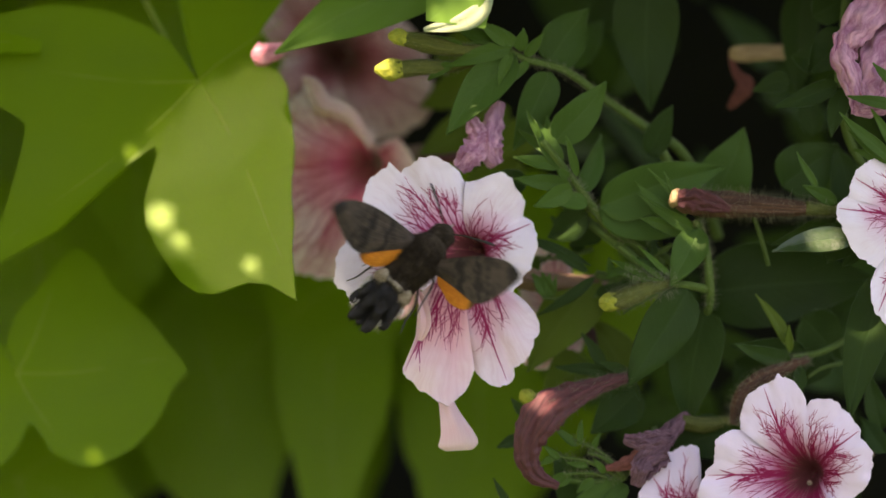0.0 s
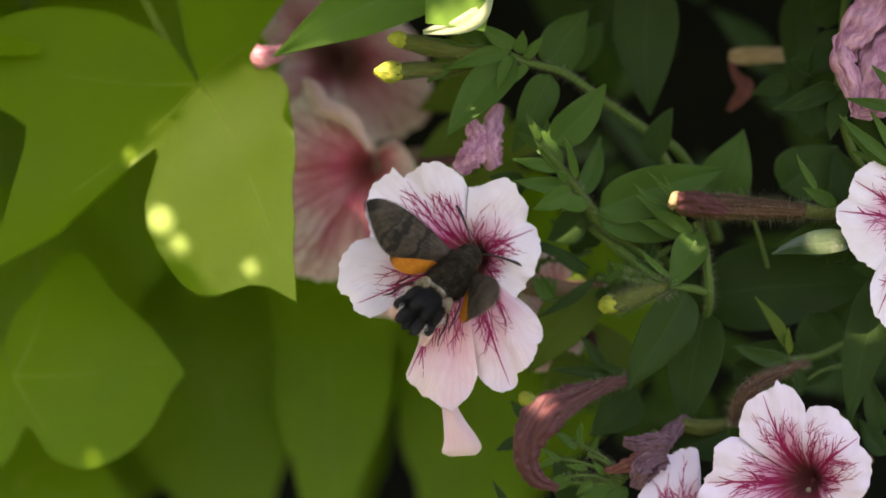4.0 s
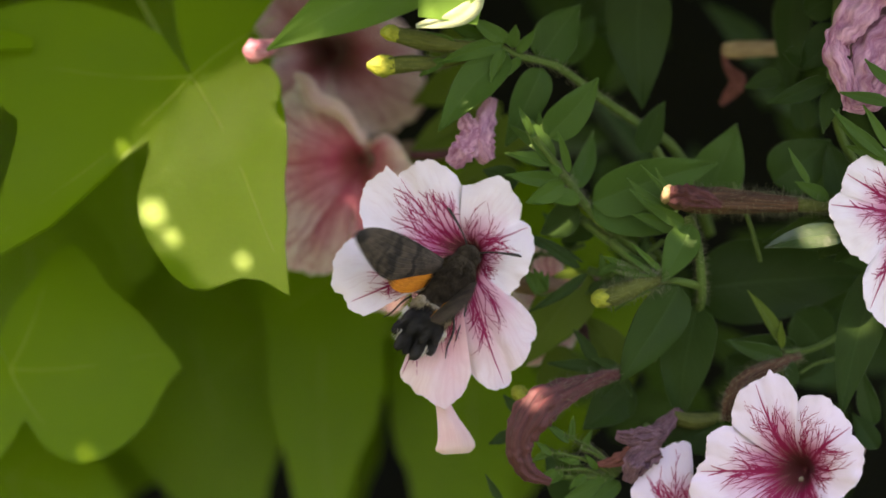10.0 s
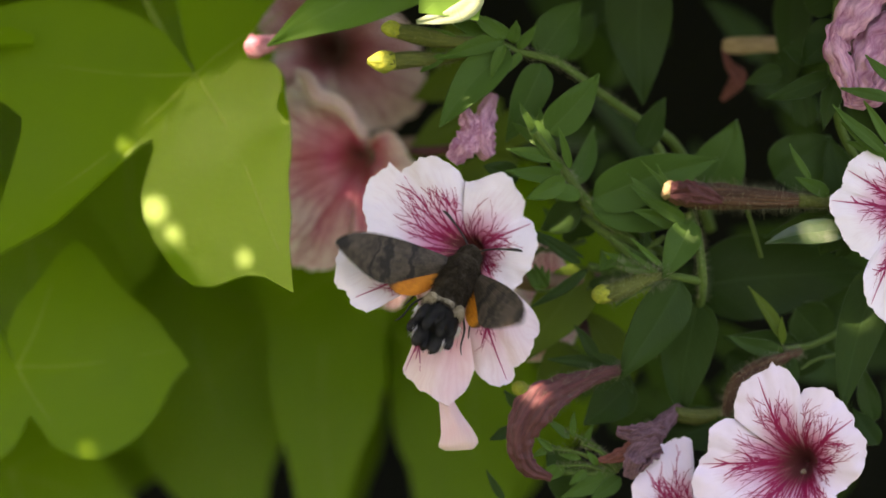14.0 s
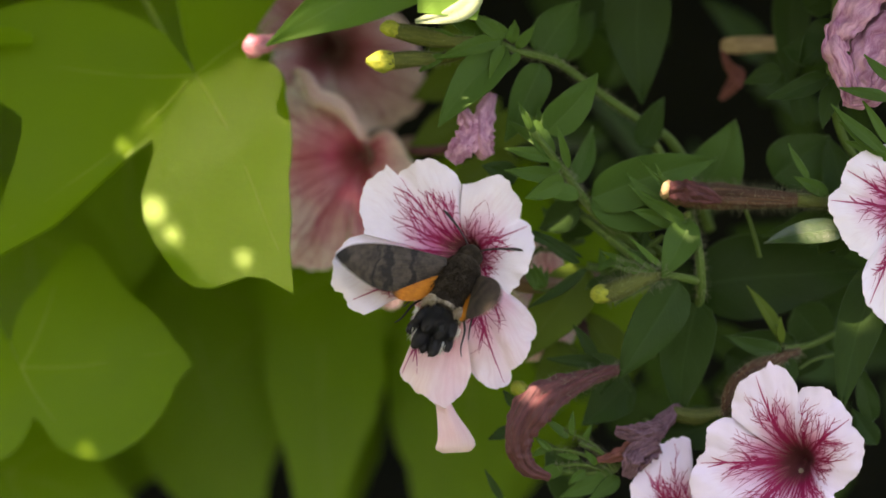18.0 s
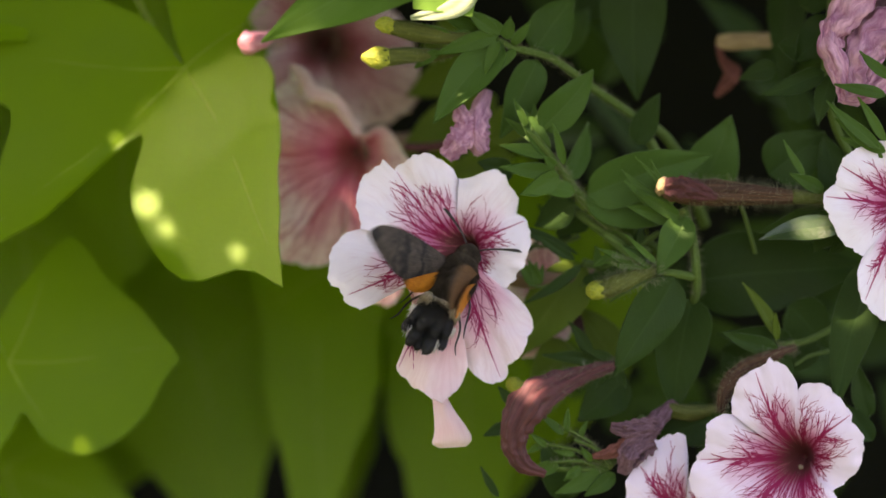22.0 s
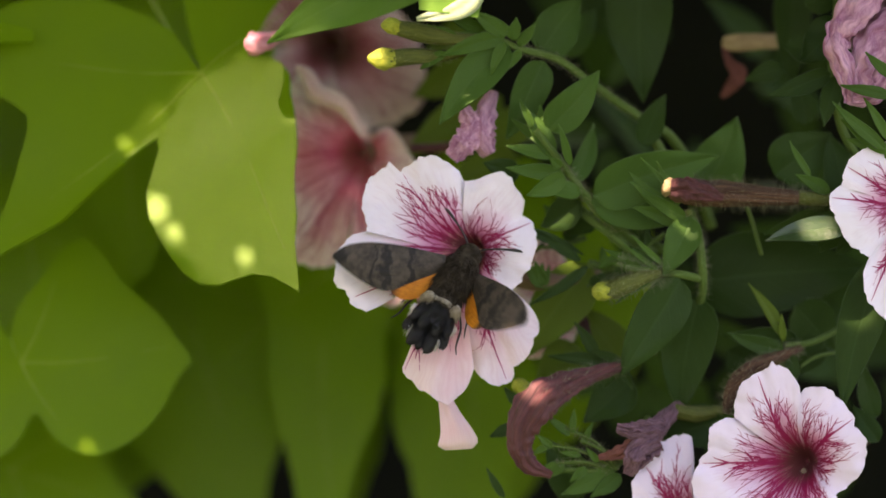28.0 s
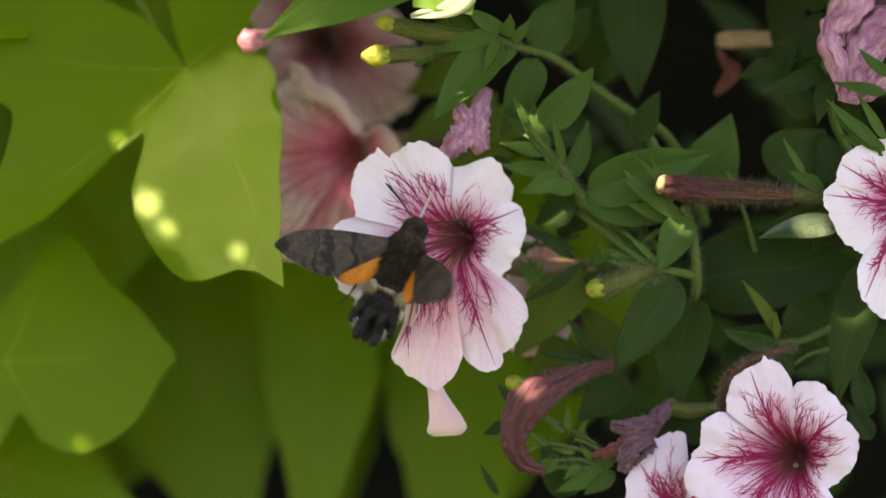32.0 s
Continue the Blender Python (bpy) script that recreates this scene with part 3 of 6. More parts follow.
# glare of full sun on the folded edge, put into a paler colour
SUNLIT_EDGE = leaf_material("sunlit_leaf_edge", (0.34, 0.44, 0.24), (0.42, 0.50, 0.30), (0.4, 0.5, 0.3), (0.3, 0.45, 0.1), 0.2, 0.6, 6.0)
VEIN = material("pale_leaf_vein", 0.5, Base_Color=(0.26, 0.40, 0.03, 1))
STALK = streaked("lime_stalk", ((0.16, 0.26, 0.02), (0.22, 0.33, 0.04), (0.25, 0.35, 0.08)), 0.5, 5, 2)


def knots_of(center, *points):
    """Rim knots (degrees, reach) of lobes and bays round a center, traced in the camera's view, turning anticlockwise.
    """
    out = []
    for x, y in points:
        a = math.degrees(math.atan2(center[1] - y, x - center[0]))
        if out:
            while a <= out[-1][0] - 180:
                a += 360
            a = max(a, out[-1][0] + 0.6)
        out.append((a, math.hypot(x - center[0], y - center[1])))
    return out


# ---- ground, and the shaded depth of the planting behind ----
def plain(name, size, place, mat, label, rx=0):
    n = 24
    g = np.zeros((n, n, 3))
    uv = np.zeros((n, n, 2))
    for i in range(n):
        for j in range(n):
            x, y = (i / (n - 1) - 0.5) * size[0], (j / (n - 1) - 0.5) * size[1]
            g[i, j] = (x, y, 0.02 * noise.noise(Vector((x * 2, y * 2, 3))))
            uv[i, j] = (i / (n - 1), j / (n - 1))
    return tagged(part(name, sheet(name, g, uv, 0.03), mat, None, label, pose(*place, rx)), kind="structure")


# the ground is unseen; this sheet is added to bounce light upwards
plain("ground", (400, 400), (0, 60, -0.02), GROUND_GREEN, "unseen dull green ground sheet, added for bounce light")


def backing():
    """A made-up near-black backing behind the planting that stands in for deep shade, rounded off to the back and the
    sides.
    """
    n, m = 61, 41
    prof = [(0.0, 0.42, -0.05), (0.25, 0.40, 0.45), (0.5, 0.42, 1.05), (0.62, 0.62, 1.22), (0.78, 1.1, 1.05), (1.0, 1.9, -0.05)]
    c_ = wavy(prof, np.linspace(0, 1, m))
    g, uv = np.zeros((n, m, 3)), np.zeros((n, m, 2))
    for i in range(n):
        x = -1.5 + 3.0 * i / (n - 1)
        k = max(1 - abs(x / 1.5) ** 3, 0.0)
        for j in range(m):
            y, z = c_[j]
            lump = noise.noise(Vector((x * 3, y * 3, z * 3))) * 0.05 + noise.noise(Vector((x * 14, y * 14, z * 14))) * 0.012
            g[i, j] = (x, 0.9 + (y - 0.9) * (0.55 + 0.45 * k) + max(lump, -0.01), max(z, 0) * k + lump * 0.5 - 0.03)
            uv[i, j] = (i / (n - 1), j / (m - 1))
    return tagged(part("backdrop", sheet("backdrop", g[:, ::-1], uv[:, ::-1], 0.02), DEPTH_SHADE, None, "near-black backing that stands in for deep shade"), kind="structure")


backing()

# ---- sweet potato vine ----
c = (355, 145, 4.3)
big_leaf = lobed_leaf(c, knots_of(c, (300, 70), (-40, 60), (-60, 150), (48, 215), (30, 330), (10, 482), (130, 395), (225, 297), (288, 262), (262, 370), (300, 455),
                                  (350, 512), (400, 518), (445, 499), (508, 505), (541, 530), (524, 450), (520, 330), (519, 200), (513, 155), (494, 127), (456, 112), (450, 82), (474, 40), (530, -50), (400, -110), (290, -60), (330, 70)),
                      "large lime-green lobed leaf with pointed tips, pale veins", tilt=(0.10, 0.24), droop=14, rip=6, seed=2.0, crease=(-40, -0.46, 20),
                      veins=((-60, 400), (-136, 450), (-180, 330), (40, 200)), petiole=((300, 80, 4.5), (220, -80, 6)))
c = (30, 662, 5.0)
low_leaf = lobed_leaf(c, knots_of(c, (-5, 600), (-60, 500), (-150, 640), (-120, 800), (10, 820), (58, 748), (95, 800), (160, 826), (260, 770), (305, 690), (328, 664), (346, 652),
                                  (326, 643), (300, 618), (205, 520), (125, 440), (60, 520), (10, 620)),
                      "lime-green heart-shaped leaf with a sharp tip", tilt=(-0.1, 0.3), droop=26, seed=5.0, veins=((2, 290), (65, 200), (-60, 150)), petiole=((20, 640, 6.5), (-60, 560, 9)))


def heart(center, size, heading, label, seed, tilt=(0.0, 0.3), sharp=1.25, petiole=None, wide=1.0):
    """A plain heart-shaped vine leaf: its tip at size from the stalk, towards heading degrees."""
    k = []
    for a, r in ((-170, 0.30), (-150, 0.62), (-115, 0.78), (-75, 0.80), (-40, 0.84), (-18, 0.95), (0, sharp), (18, 0.95), (40, 0.84), (75, 0.80), (115, 0.78), (150, 0.62), (170, 0.30)):
        x, y = size * r / sharp * math.cos(radians(a)), size * r / sharp * math.sin(radians(a)) * wide
        k.append((heading + math.degrees(math.atan2(y, x)), math.hypot(x, y)))
    return lobed_leaf(center, k, label, tilt=tilt, droop=25, seed=seed, veins=((heading, size * 0.95), (heading + 50, size * 0.55), (heading - 50, size * 0.55)), petiole=petiole)


DEEP = "lime-green vine leaf in deep shade among others"
heart((597, 500, 13.0), 565, -92, DEEP, 11.0, wide=0.285, petiole=((600, 480, 18.5), (590, 380, 21.5)))
heart((860, 540, 14.5), 600, -95, DEEP, 12.0, wide=0.375, petiole=((850, 520, 20), (900, 400, 23)))
heart((330, 500, 15.2), 560, -78, DEEP, 13.0, wide=0.55, petiole=((340, 460, 21.5), (300, 300, 24.5)))
heart((150, 560, 17.5), 480, -100, DEEP, 14.0, petiole=((150, 500, 23), (160, 300, 26)))
heart((60, 420, 13.0), 330, -80, DEEP, 15.0, petiole=((60, 380, 18.5), (100, 200, 21.5)))
heart((240, 250, 12.2), 260, -84, DEEP, 16.0, wide=0.7, petiole=((240, 200, 17), (240, 100, 20)))
heart((-160, 60, 3.5), 250, -6, "lime-green vine leaf reaching in with its tip", 17.0, tilt=(0.0, 0.7), wide=0.5, sharp=1.7, petiole=((-200, 40, 5), (-260, 0, 7)))
heart((40, 60, 19.0), 420, -100, DEEP, 18.0, petiole=((40, 20, 23), (60, -100, 24)))
heart((330, -60, 16.0), 420, -60, DEEP, 19.0, petiole=((330, -100, 20), (330, -160, 21.5)))
heart((30, 850, 11.5), 260, -20, DEEP, 20.0, wide=0.7, petiole=((0, 850, 15.5), (-80, 800, 18.5)))
heart((642, 640, 18.0), 430, -95, DEEP, 22.0, wide=0.21, petiole=((670, 600, 22), (680, 500, 24)))
heart((960, 520, 16.0), 420, -100, DEEP, 21.0, wide=0.8, petiole=((960, 480, 20), (960, 400, 23)))

# ---- petunia flowers ----
c = (812, 442, 0.6)
main_flower = flower("petunia_flower", c, [
    knots_of(c, (868, 509), (904, 507), (935, 471), (949, 427), (947, 399), (939, 380), (926, 374), (930, 346), (909, 318), (900, 300), (883, 294), (861, 305), (824, 313)),
    knots_of(c, (824, 313), (815, 299), (800, 283), (778, 271), (757, 268), (735, 275), (714, 291), (706, 297), (699, 270), (686, 280), (668, 295), (653, 308), (645, 331), (642, 353), (646, 386), (649, 402)),
    knots_of(c, (649, 402), (625, 409), (606, 426), (595, 451), (593, 476), (598, 501), (613, 504), (620, 523), (636, 538), (652, 544), (666, 533), (676, 518), (693, 510), (718, 508), (734, 503), (747, 507)),
    knots_of(c, (747, 507), (741, 545), (738, 585), (724, 607), (704, 635), (717, 657), (737, 673), (774, 701), (803, 698), (821, 683), (838, 655), (839, 645)),
    knots_of(c, (839, 645), (846, 656), (868, 670), (886, 674), (905, 668), (912, 656), (903, 645), (927, 632), (943, 600), (954, 575), (947, 546), (925, 521), (900, 512))],
    PETAL, "open pale pink petunia with crimson veins and torn lower petal", tilt=(0.12, 0.10), cup=0.10, recurve=8, rip=11.0, throat=34, deep=95, seed=3.0, veined=0.70, mats=(PETAL, PETAL, PETAL, PETAL_ROSE, PETAL_BLUSH),
    tube=(((890, 465, 2.3), (960, 490, 2.5), (1060, 485, 2.8)), (27, 25, 19, 8)), mids=(28, 124, 202, 247, 293), lifts=(0, 5, -3, 4, 8), lean=(0.46, 0.06))
c = (1408, 842, 0.3)
low_flower = flower("petunia_flower", c, [
    knots_of(c, (1490, 900), (1520, 876), (1540, 846), (1545, 815), (1541, 798), (1526, 775), (1524, 762), (1502, 733), (1476, 711), (1452, 706), (1433, 710), (1426, 721)),
    knots_of(c, (1426, 721), (1423, 704), (1411, 684), (1396, 671), (1382, 667), (1376, 660), (1369, 671), (1346, 682), (1326, 696), (1313, 719), (1307, 744), (1310, 760)),
    knots_of(c, (1310, 760), (1291, 761), (1272, 772), (1263, 789), (1261, 814), (1246, 839), (1236, 868), (1240, 895), (1270, 920)),
    knots_of(c, (1270, 920), (1290, 980), (1350, 1020), (1400, 1000)),
    knots_of(c, (1400, 1000), (1470, 1010), (1520, 950), (1490, 900))],
    PETAL_DEEP, "open pale pink petunia with dark crimson throat", tilt=(0.10, -0.05), cup=0.12, recurve=6, throat=44, deep=125, seed=6.0, veined=0.74, rip=9.0,
    tube=(((1470, 840, 2.2), (1540, 800, 3.0)), (32, 26, 10)), mids=(35, 110, 180, 235, 290), lifts=(8, -6, 4, 0, 0), lean=(0.36, 0.0))
c = (1625, 385, 0.2)
flower("petunia_flower", c, [
    knots_of(c, (1740, 420), (1740, 300), (1640, 268)),
    knots_of(c, (1640, 268), (1568, 275), (1515, 300), (1502, 335), (1497, 350)),
    knots_of(c, (1497, 348), (1480, 368), (1490, 410), (1520, 457), (1550, 474)),
    knots_of(c, (1550, 474), (1537, 500), (1545, 550), (1590, 585), (1640, 560)),
    knots_of(c, (1640, 560), (1720, 540), (1740, 420))],
    PETAL, "pale pink petunia with faint veins, facing sideways", tilt=(0.2, 0.05), cup=0.1, recurve=7, seed=8.0, veined=0.68,
    tube=(((1640, 370, 1.6), (1700, 350, 2.6)), (26, 22, 9)), mids=(10, 150, 173, 245, 320))
c = (1235, 960, 1.0)
flower("petunia_flower", c, [
    knots_of(c, (1330, 960), (1330, 900), (1270, 860), (1241, 872)),
    knots_of(c, (1241, 872), (1238, 800), (1217, 789), (1190, 800), (1160, 830), (1135, 868), (1128, 930)),
    knots_of(c, (1128, 930), (1120, 1000), (1200, 1060)),
    knots_of(c, (1200, 1060), (1300, 1050), (1330, 960))],
    PETAL_DEEP, "pale pink petunia with crimson veins, half hidden", tilt=(0.1, 0.1), cup=0.1, recurve=10, seed=9.0, veined=0.8,
    tube=(((1240, 900, 1.8), (1280, 830, 3.0)), (24, 20, 9)))
c = (655, 290, 6.0)
back_flower = flower("petunia_flower", c, [
    knots_of(c, (720, 400), (760, 330), (735, 290), (700, 245), (668, 258)),
    knots_of(c, (668, 258), (640, 225), (600, 192), (572, 168), (548, 145)),
    knots_of(c, (548, 145), (505, 190), (470, 250), (455, 300), (460, 380), (480, 440), (520, 482)),
    knots_of(c, (520, 482), (580, 495), (622, 470), (640, 390)),
    knots_of(c, (640, 390), (600, 500), (650, 550), (730, 545), (720, 400))],
    PETAL_RED, "pink petunia with crimson veins, in shade behind a leaf", tilt=(-0.1, 0.1), cup=0.1, recurve=20, rip=9, seed=10.0, mids=(40, 112, 181, 235, 290),
    tube=(((720, 280, 7.2), (800, 260, 8.2)), (26, 22, 9)))
c = (590, 95, 8.0)
flower("petunia_flower", c, [
    knots_of(c, (600, 190), (640, 240), (720, 232), (765, 190), (760, 130), (740, 60), (660, 20), (600, 30)),
    knots_of(c, (600, 30), (560, -40), (500, -30), (470, 60), (500, 110)),
    knots_of(c, (500, 110), (490, 160), (540, 200), (600, 190))],
    PETAL_WINE, "dusky pink petunia with dark crimson throat, in deep shade", tilt=(0.2, -0.2), cup=0.1, recurve=18, throat=48, deep=120, rip=9, seed=12.0,
    tube=(((640, 90, 10), (700, 80, 11)), (30, 24, 10)))
c = (1000, 560, 4.0)
flower("petunia_flower", c, [
    knots_of(c, (1040, 590), (1020, 500), (960, 430), (930, 470), (930, 560)),
    knots_of(c, (930, 560), (925, 640), (980, 650), (1040, 590))],
    PETAL_RED, "faded pink petunia hidden among the leaves", tilt=(0.2, 0.2), cup=0.1, recurve=10, seed=14.0,
    tube=(((1030, 530, 5.0), (1080, 500, 6.0)), (24, 20, 9)))

# curled strips of the torn petal, and its stamens

def ribbon(parent, pts, widths, mat, name="petal", seed=0.0, v0=0.55, bow=0.2):
    """A curled strip of petal along plan points, widths in plan units."""
    o = world_of(parent).translation
    n, m = 14, 9
    c_ = wavy([(i, *(at(*p) - o)) for i, p in enumerate(pts)], np.linspace(0, len(pts) - 1, n))
    w = wavy([(i, q) for i, q in enumerate(widths)], np.linspace(0, len(widths) - 1, n))[:, 0]
    tan = np.gradient(c_, axis=0)
    g, uv = np.zeros((n, m, 3)), np.zeros((n, m, 2))
    for i in range(n):
        t = tan[i] / np.linalg.norm(tan[i])
        side = np.cross(t, (0, -1, 0))
        side /= np.linalg.norm(side)
        for j in range(m):
            v = 2 * j / (m - 1) - 1
            lift = bow * w[i] * (1 - v * v) + 1.5 * math.sin(5 * v + seed + i * 0.3)
            g[i, j] = c_[i] + side * v * w[i] / 2 * U + np.array((0, -1, 0)) * lift * U
            uv[i, j] = (0.5 + v * 0.3, v0 + (1 - v0) * i / (n - 1))
    return part(name, sheet(name, g, uv, 0.00028), mat, parent)


def crumple(parent, pts, widths, mat, name="withered_corolla", seed=0.0, amp=0.10, bow=0.3, pleats=5):
    """A papery, pleated and crumpled sheet along plan points, widths in plan units."""
    o = world_of(parent).translation
    n, m = 34, 27
    c_ = wavy([(i, *(at(*p) - o)) for i, p in enumerate(pts)], np.linspace(0, len(pts) - 1, n))
    w = wavy([(i, q) for i, q in enumerate(widths)], np.linspace(0, len(widths) - 1, n))[:, 0]
    tan = np.gradient(c_, axis=0)
    g, uv = np.zeros((n, m, 3)), np.zeros((n, m, 2))
    for i in range(n):
        t = tan[i] / np.linalg.norm(tan[i])
        side = np.cross(t, (0, -1, 0))
        side /= np.linalg.norm(side)
        for j in range(m):
            v = 2 * j / (m - 1) - 1
            ragged = 1 + 0.22 * noise.noise(Vector((i * 0.35, math.copysign(3, v), seed)))
            fold = 1 - 3 * abs(noise.noise(Vector((i * 0.05, v * 0.6 * pleats, seed)))) + 0.5 - 1.5 * abs(noise.noise(Vector((i * 0.13, v * 1.3 * pleats, seed + 5))))
            lift = w[i] * (bow * (1 - v * v) + 1.3 * amp * fold + amp * noise.noise(Vector((i * 0.16, v * 2.2, seed + 7))))
            slide = 0.12 * w[i] * noise.noise(Vector((i * 0.3, v * 3.0, seed + 3)))
            g[i, j] = c_[i] + side * (v * w[i] / 2 * ragged + slide) * U + np.array((0, -1, 0)) * lift * U
            uv[i, j] = (i / (n - 1), j / (m - 1))
    return part(name, sheet(name, g, uv, 0.00024), mat, parent)


ribbon(back_flower, [(536, 138, 5.5), (556, 152, 5.4), (572, 186, 5.3), (600, 194, 5.3), (628, 214, 5.3), (655, 262, 5.4)], [8, 26, 32, 30, 26, 8], PETAL_RED, "petal_fold", 4.0, 0.97, bow=0.4)
ribbon(main_flower, [(784, 655, 0.5), (788, 695, 0.45), (797, 728, 0.35), (807, 757, 0.35), (811, 776, 0.4), (812, 788, 0.45)], [44, 26, 32, 46, 62, 70, 46], PETAL_ROSE, "petal_fold", 1.0, 0.72)
ribbon(main_flower, [(782, 626, 0.9), (767, 644, 0.95), (762, 662, 1.0), (766, 679, 1.05)], [50, 66, 62, 40], PETAL, "petal_fold", 5.0, 0.93)
ribbon(main_flower, [(738, 503, 0.1), (750, 535, 0.0), (753, 568, 0.0), (742, 594, 0.2)], [8, 17, 18, 8], PETAL_ROSE, "petal_fold", 3.0, 0.6, bow=-0.3)
tip_ = at(1433, 855, 1.3) - world_of(low_flower).translation
part("stamen", sweep("stamen", [tip_ + Vector((0.001, 0.008, 0)), tip_ + Vector((0, 0.003, 0)), tip_], [1.5 * U, 1.5 * U, 5 * U], sides=9), FUR_PALE, low_flower)

# ---- petunia shoots: stems, leaves, buds ----
def shoot(label, place):
    return empty("petunia_shoot", at(*place), label, "plant", "petunia shoots")


def leaves(parent, rows, mat=None):
    for bx, by, bd, tx, ty, td, w, roll in rows:
        leaf(parent, (bx, by, bd), (tx, ty, td), w, roll, mat=mat, bend=0.06 + 0.02 * (len(bpy.data.objects) % 4), fold=0.12 + 0.03 * (len(bpy.data.objects) % 5))


s = shoot("green hairy petunia shoot with paired leaves and bracts", (1060, 380, 1.6))
stem(s, [(1170, 470, 2.4), (1110, 425, 2.0), (1060, 380, 1.6), (1025, 335, 1.2), (1000, 300, 0.9), (960, 250, 0.8)], 10, 6)
fuzz(s, [(1110, 425, 2.0), (1060, 380, 1.6), (1025, 335, 1.2), (1000, 300, 0.9)], 9, 9, 260, 1)
leaves(s, [(1062, 366, 1.5, 1282, 292, 1.2, 92, 10), (1060, 372, 1.5, 1222, 402, 1.8, 82, -12), (1030, 340, 1.3, 1072, 235, 2.4, 40, 20)], LIGHTER_LEAF)
leaves(s, [(1010, 330, 1.0, 912, 312, 0.6, 30, 0), (1012, 332, 1.0, 948, 366, 0.7, 38, -15), (1000, 292, 0.9, 908, 282, 0.8, 26, 10), (1022, 312, 0.8, 1000, 243, 0.4, 16, 0),
           (992, 296, 0.9, 940, 203, 0.8, 34, 10), (985, 280, 0.9, 915, 222, 1.2, 20, 0), (975, 262, 0.9, 968, 205, 1.0, 20, 20), (1005, 315, 0.6, 985, 300, 0.4, 18, 0),
           (1040, 362, 1.1, 960, 345, 0.9, 34, 25), (955, 245, 0.8, 935, 196, 0.6, 14, 0)], YOUNG)
leaves(s, [(1040, 380, 2.0, 968, 420, 2.4, 60, 10), (1060, 395, 2.2, 1010, 440, 2.6, 50, -20), (930, 330, 1.8, 870, 310, 1.6, 44, 0)])

s = shoot("flowering petunia shoot with two yellow-green buds", (930, 105, 1.0))
stem(s, [(1270, 420, 5.2), (1235, 320, 4.2), (1200, 262, 3.2), (1150, 230, 2.6), (1070, 175, 2.0), (1000, 125, 1.5), (930, 105, 1.0), (880, 80, 0.8)], 11, 6)
fuzz(s, [(1150, 230, 2.6), (1070, 175, 2.0), (1000, 125, 1.5), (930, 105, 1.0), (880, 80, 0.8)], 9, 8, 240, 2)
leaves(s, [(912, 98, 0.8, 786, 230, 0.4, 74, 8), (975, 128, 1.4, 908, 262, 1.2, 66, -12), (968, 115, 1.6, 1042, 14, 2.0, 84, 12), (1005, 120, 4.2, 1060, 30, 4.8, 70, -15),
           (982, 250, 1.0, 1073, 148, 0.7, 68, 10)], LIGHTER_LEAF)
leaves(s, [(905, 85, 0.7, 790, 112, 0.5, 32, 0), (900, 80, 0.7, 850, 35, 0.5, 26, 10), (915, 80, 0.7, 870, 45, 0.6, 22, 0), (920, 90, 0.7, 925, 52, 0.5, 24, 0), (905, 95, 0.6, 880, 150, 0.5, 22, 10),
           (935, 110, 0.8, 900, 145, 0.7, 18, 0), (860, 80, 0.8, 780, 92, 0.6, 22, 0), (870, 75, 0.8, 800, 45, 0.9, 26, 20), (930, 100, 0.9, 960, 60, 0.7, 20, 0)], YOUNG)


def bud(parent, pts, radii, tip_pts, tip_radii, tip_mat=None, label=""):
    b = stem(parent, pts, radii, name="calyx", mat=BUD, ridge=0.12, ridges=5, sides=14)
    stem(b, tip_pts, tip_radii, name="bud_tip", mat=tip_mat or BUD_TIP, ridge=0.14, ridges=5, sides=14, twist=3.0, label=label or "pale yellow folded bud tip")
    fuzz(b, pts, radii, 8, 150, len(bpy.data.objects))
    return b


bud(s, [(880, 85, 0.8), (820, 88, 0.7), (760, 78, 0.6), (708, 67, 0.6)], [5, 11, 16, 12], [(720, 70, 0.6), (702, 65, 0.55), (687, 65, 0.55)], [12, 14, 4])
bud(s, [(860, 105, 1.2), (800, 118, 1.0), (750, 119, 0.9), (700, 123, 0.8)], [5, 10, 14, 15], [(712, 122, 0.82), (688, 124, 0.8), (663, 123, 0.75)], [15, 19, 5])
leaves(s, [(800, 112, 0.8, 755, 140, 0.9, 20, 0), (820, 85, 0.6, 770, 62, 0.5, 16, 0)], YOUNG)

s = shoot("petunia shoot with a nodding green bud and broad leaves", (1250, 510, 1.0))
stem(s, [(1232, 392, 1.2), (1246, 430, 1.0), (1254, 480, 0.9), (1256, 530, 1.2), (1244, 575, 2.2), (1220, 620, 3.4)], 9, 8)
stem(s, [(1250, 512, 1.0), (1215, 505, 0.8), (1180, 502, 0.7)], 8, 7)
fuzz(s, [(1232, 392, 1.2), (1246, 430, 1.0), (1254, 480, 0.9), (1258, 545, 1.2)], 9, 10, 220, 3)
bud(s, [(1190, 500, 0.7), (1150, 510, 0.6), (1110, 528, 0.5), (1080, 536, 0.5)], [6, 15, 18, 12], [(1096, 534, 0.5), (1082, 535, 0.5), (1069, 536, 0.5), (1060, 536, 0.5)], [13, 16, 14, 5], label="yellow-green bud tip")
leaves(s, [(1237, 405, 0.8, 1190, 503, 0.3, 62, 10)], LIGHTER_LEAF)
leaves(s, [(1216, 512, 0.8, 1122, 690, 0.6, 92, -10), (1250, 545, 1.6, 1212, 758, 1.9, 98, 12), (1190, 498, 0.7, 1130, 452, 0.5, 18, 0)], None)
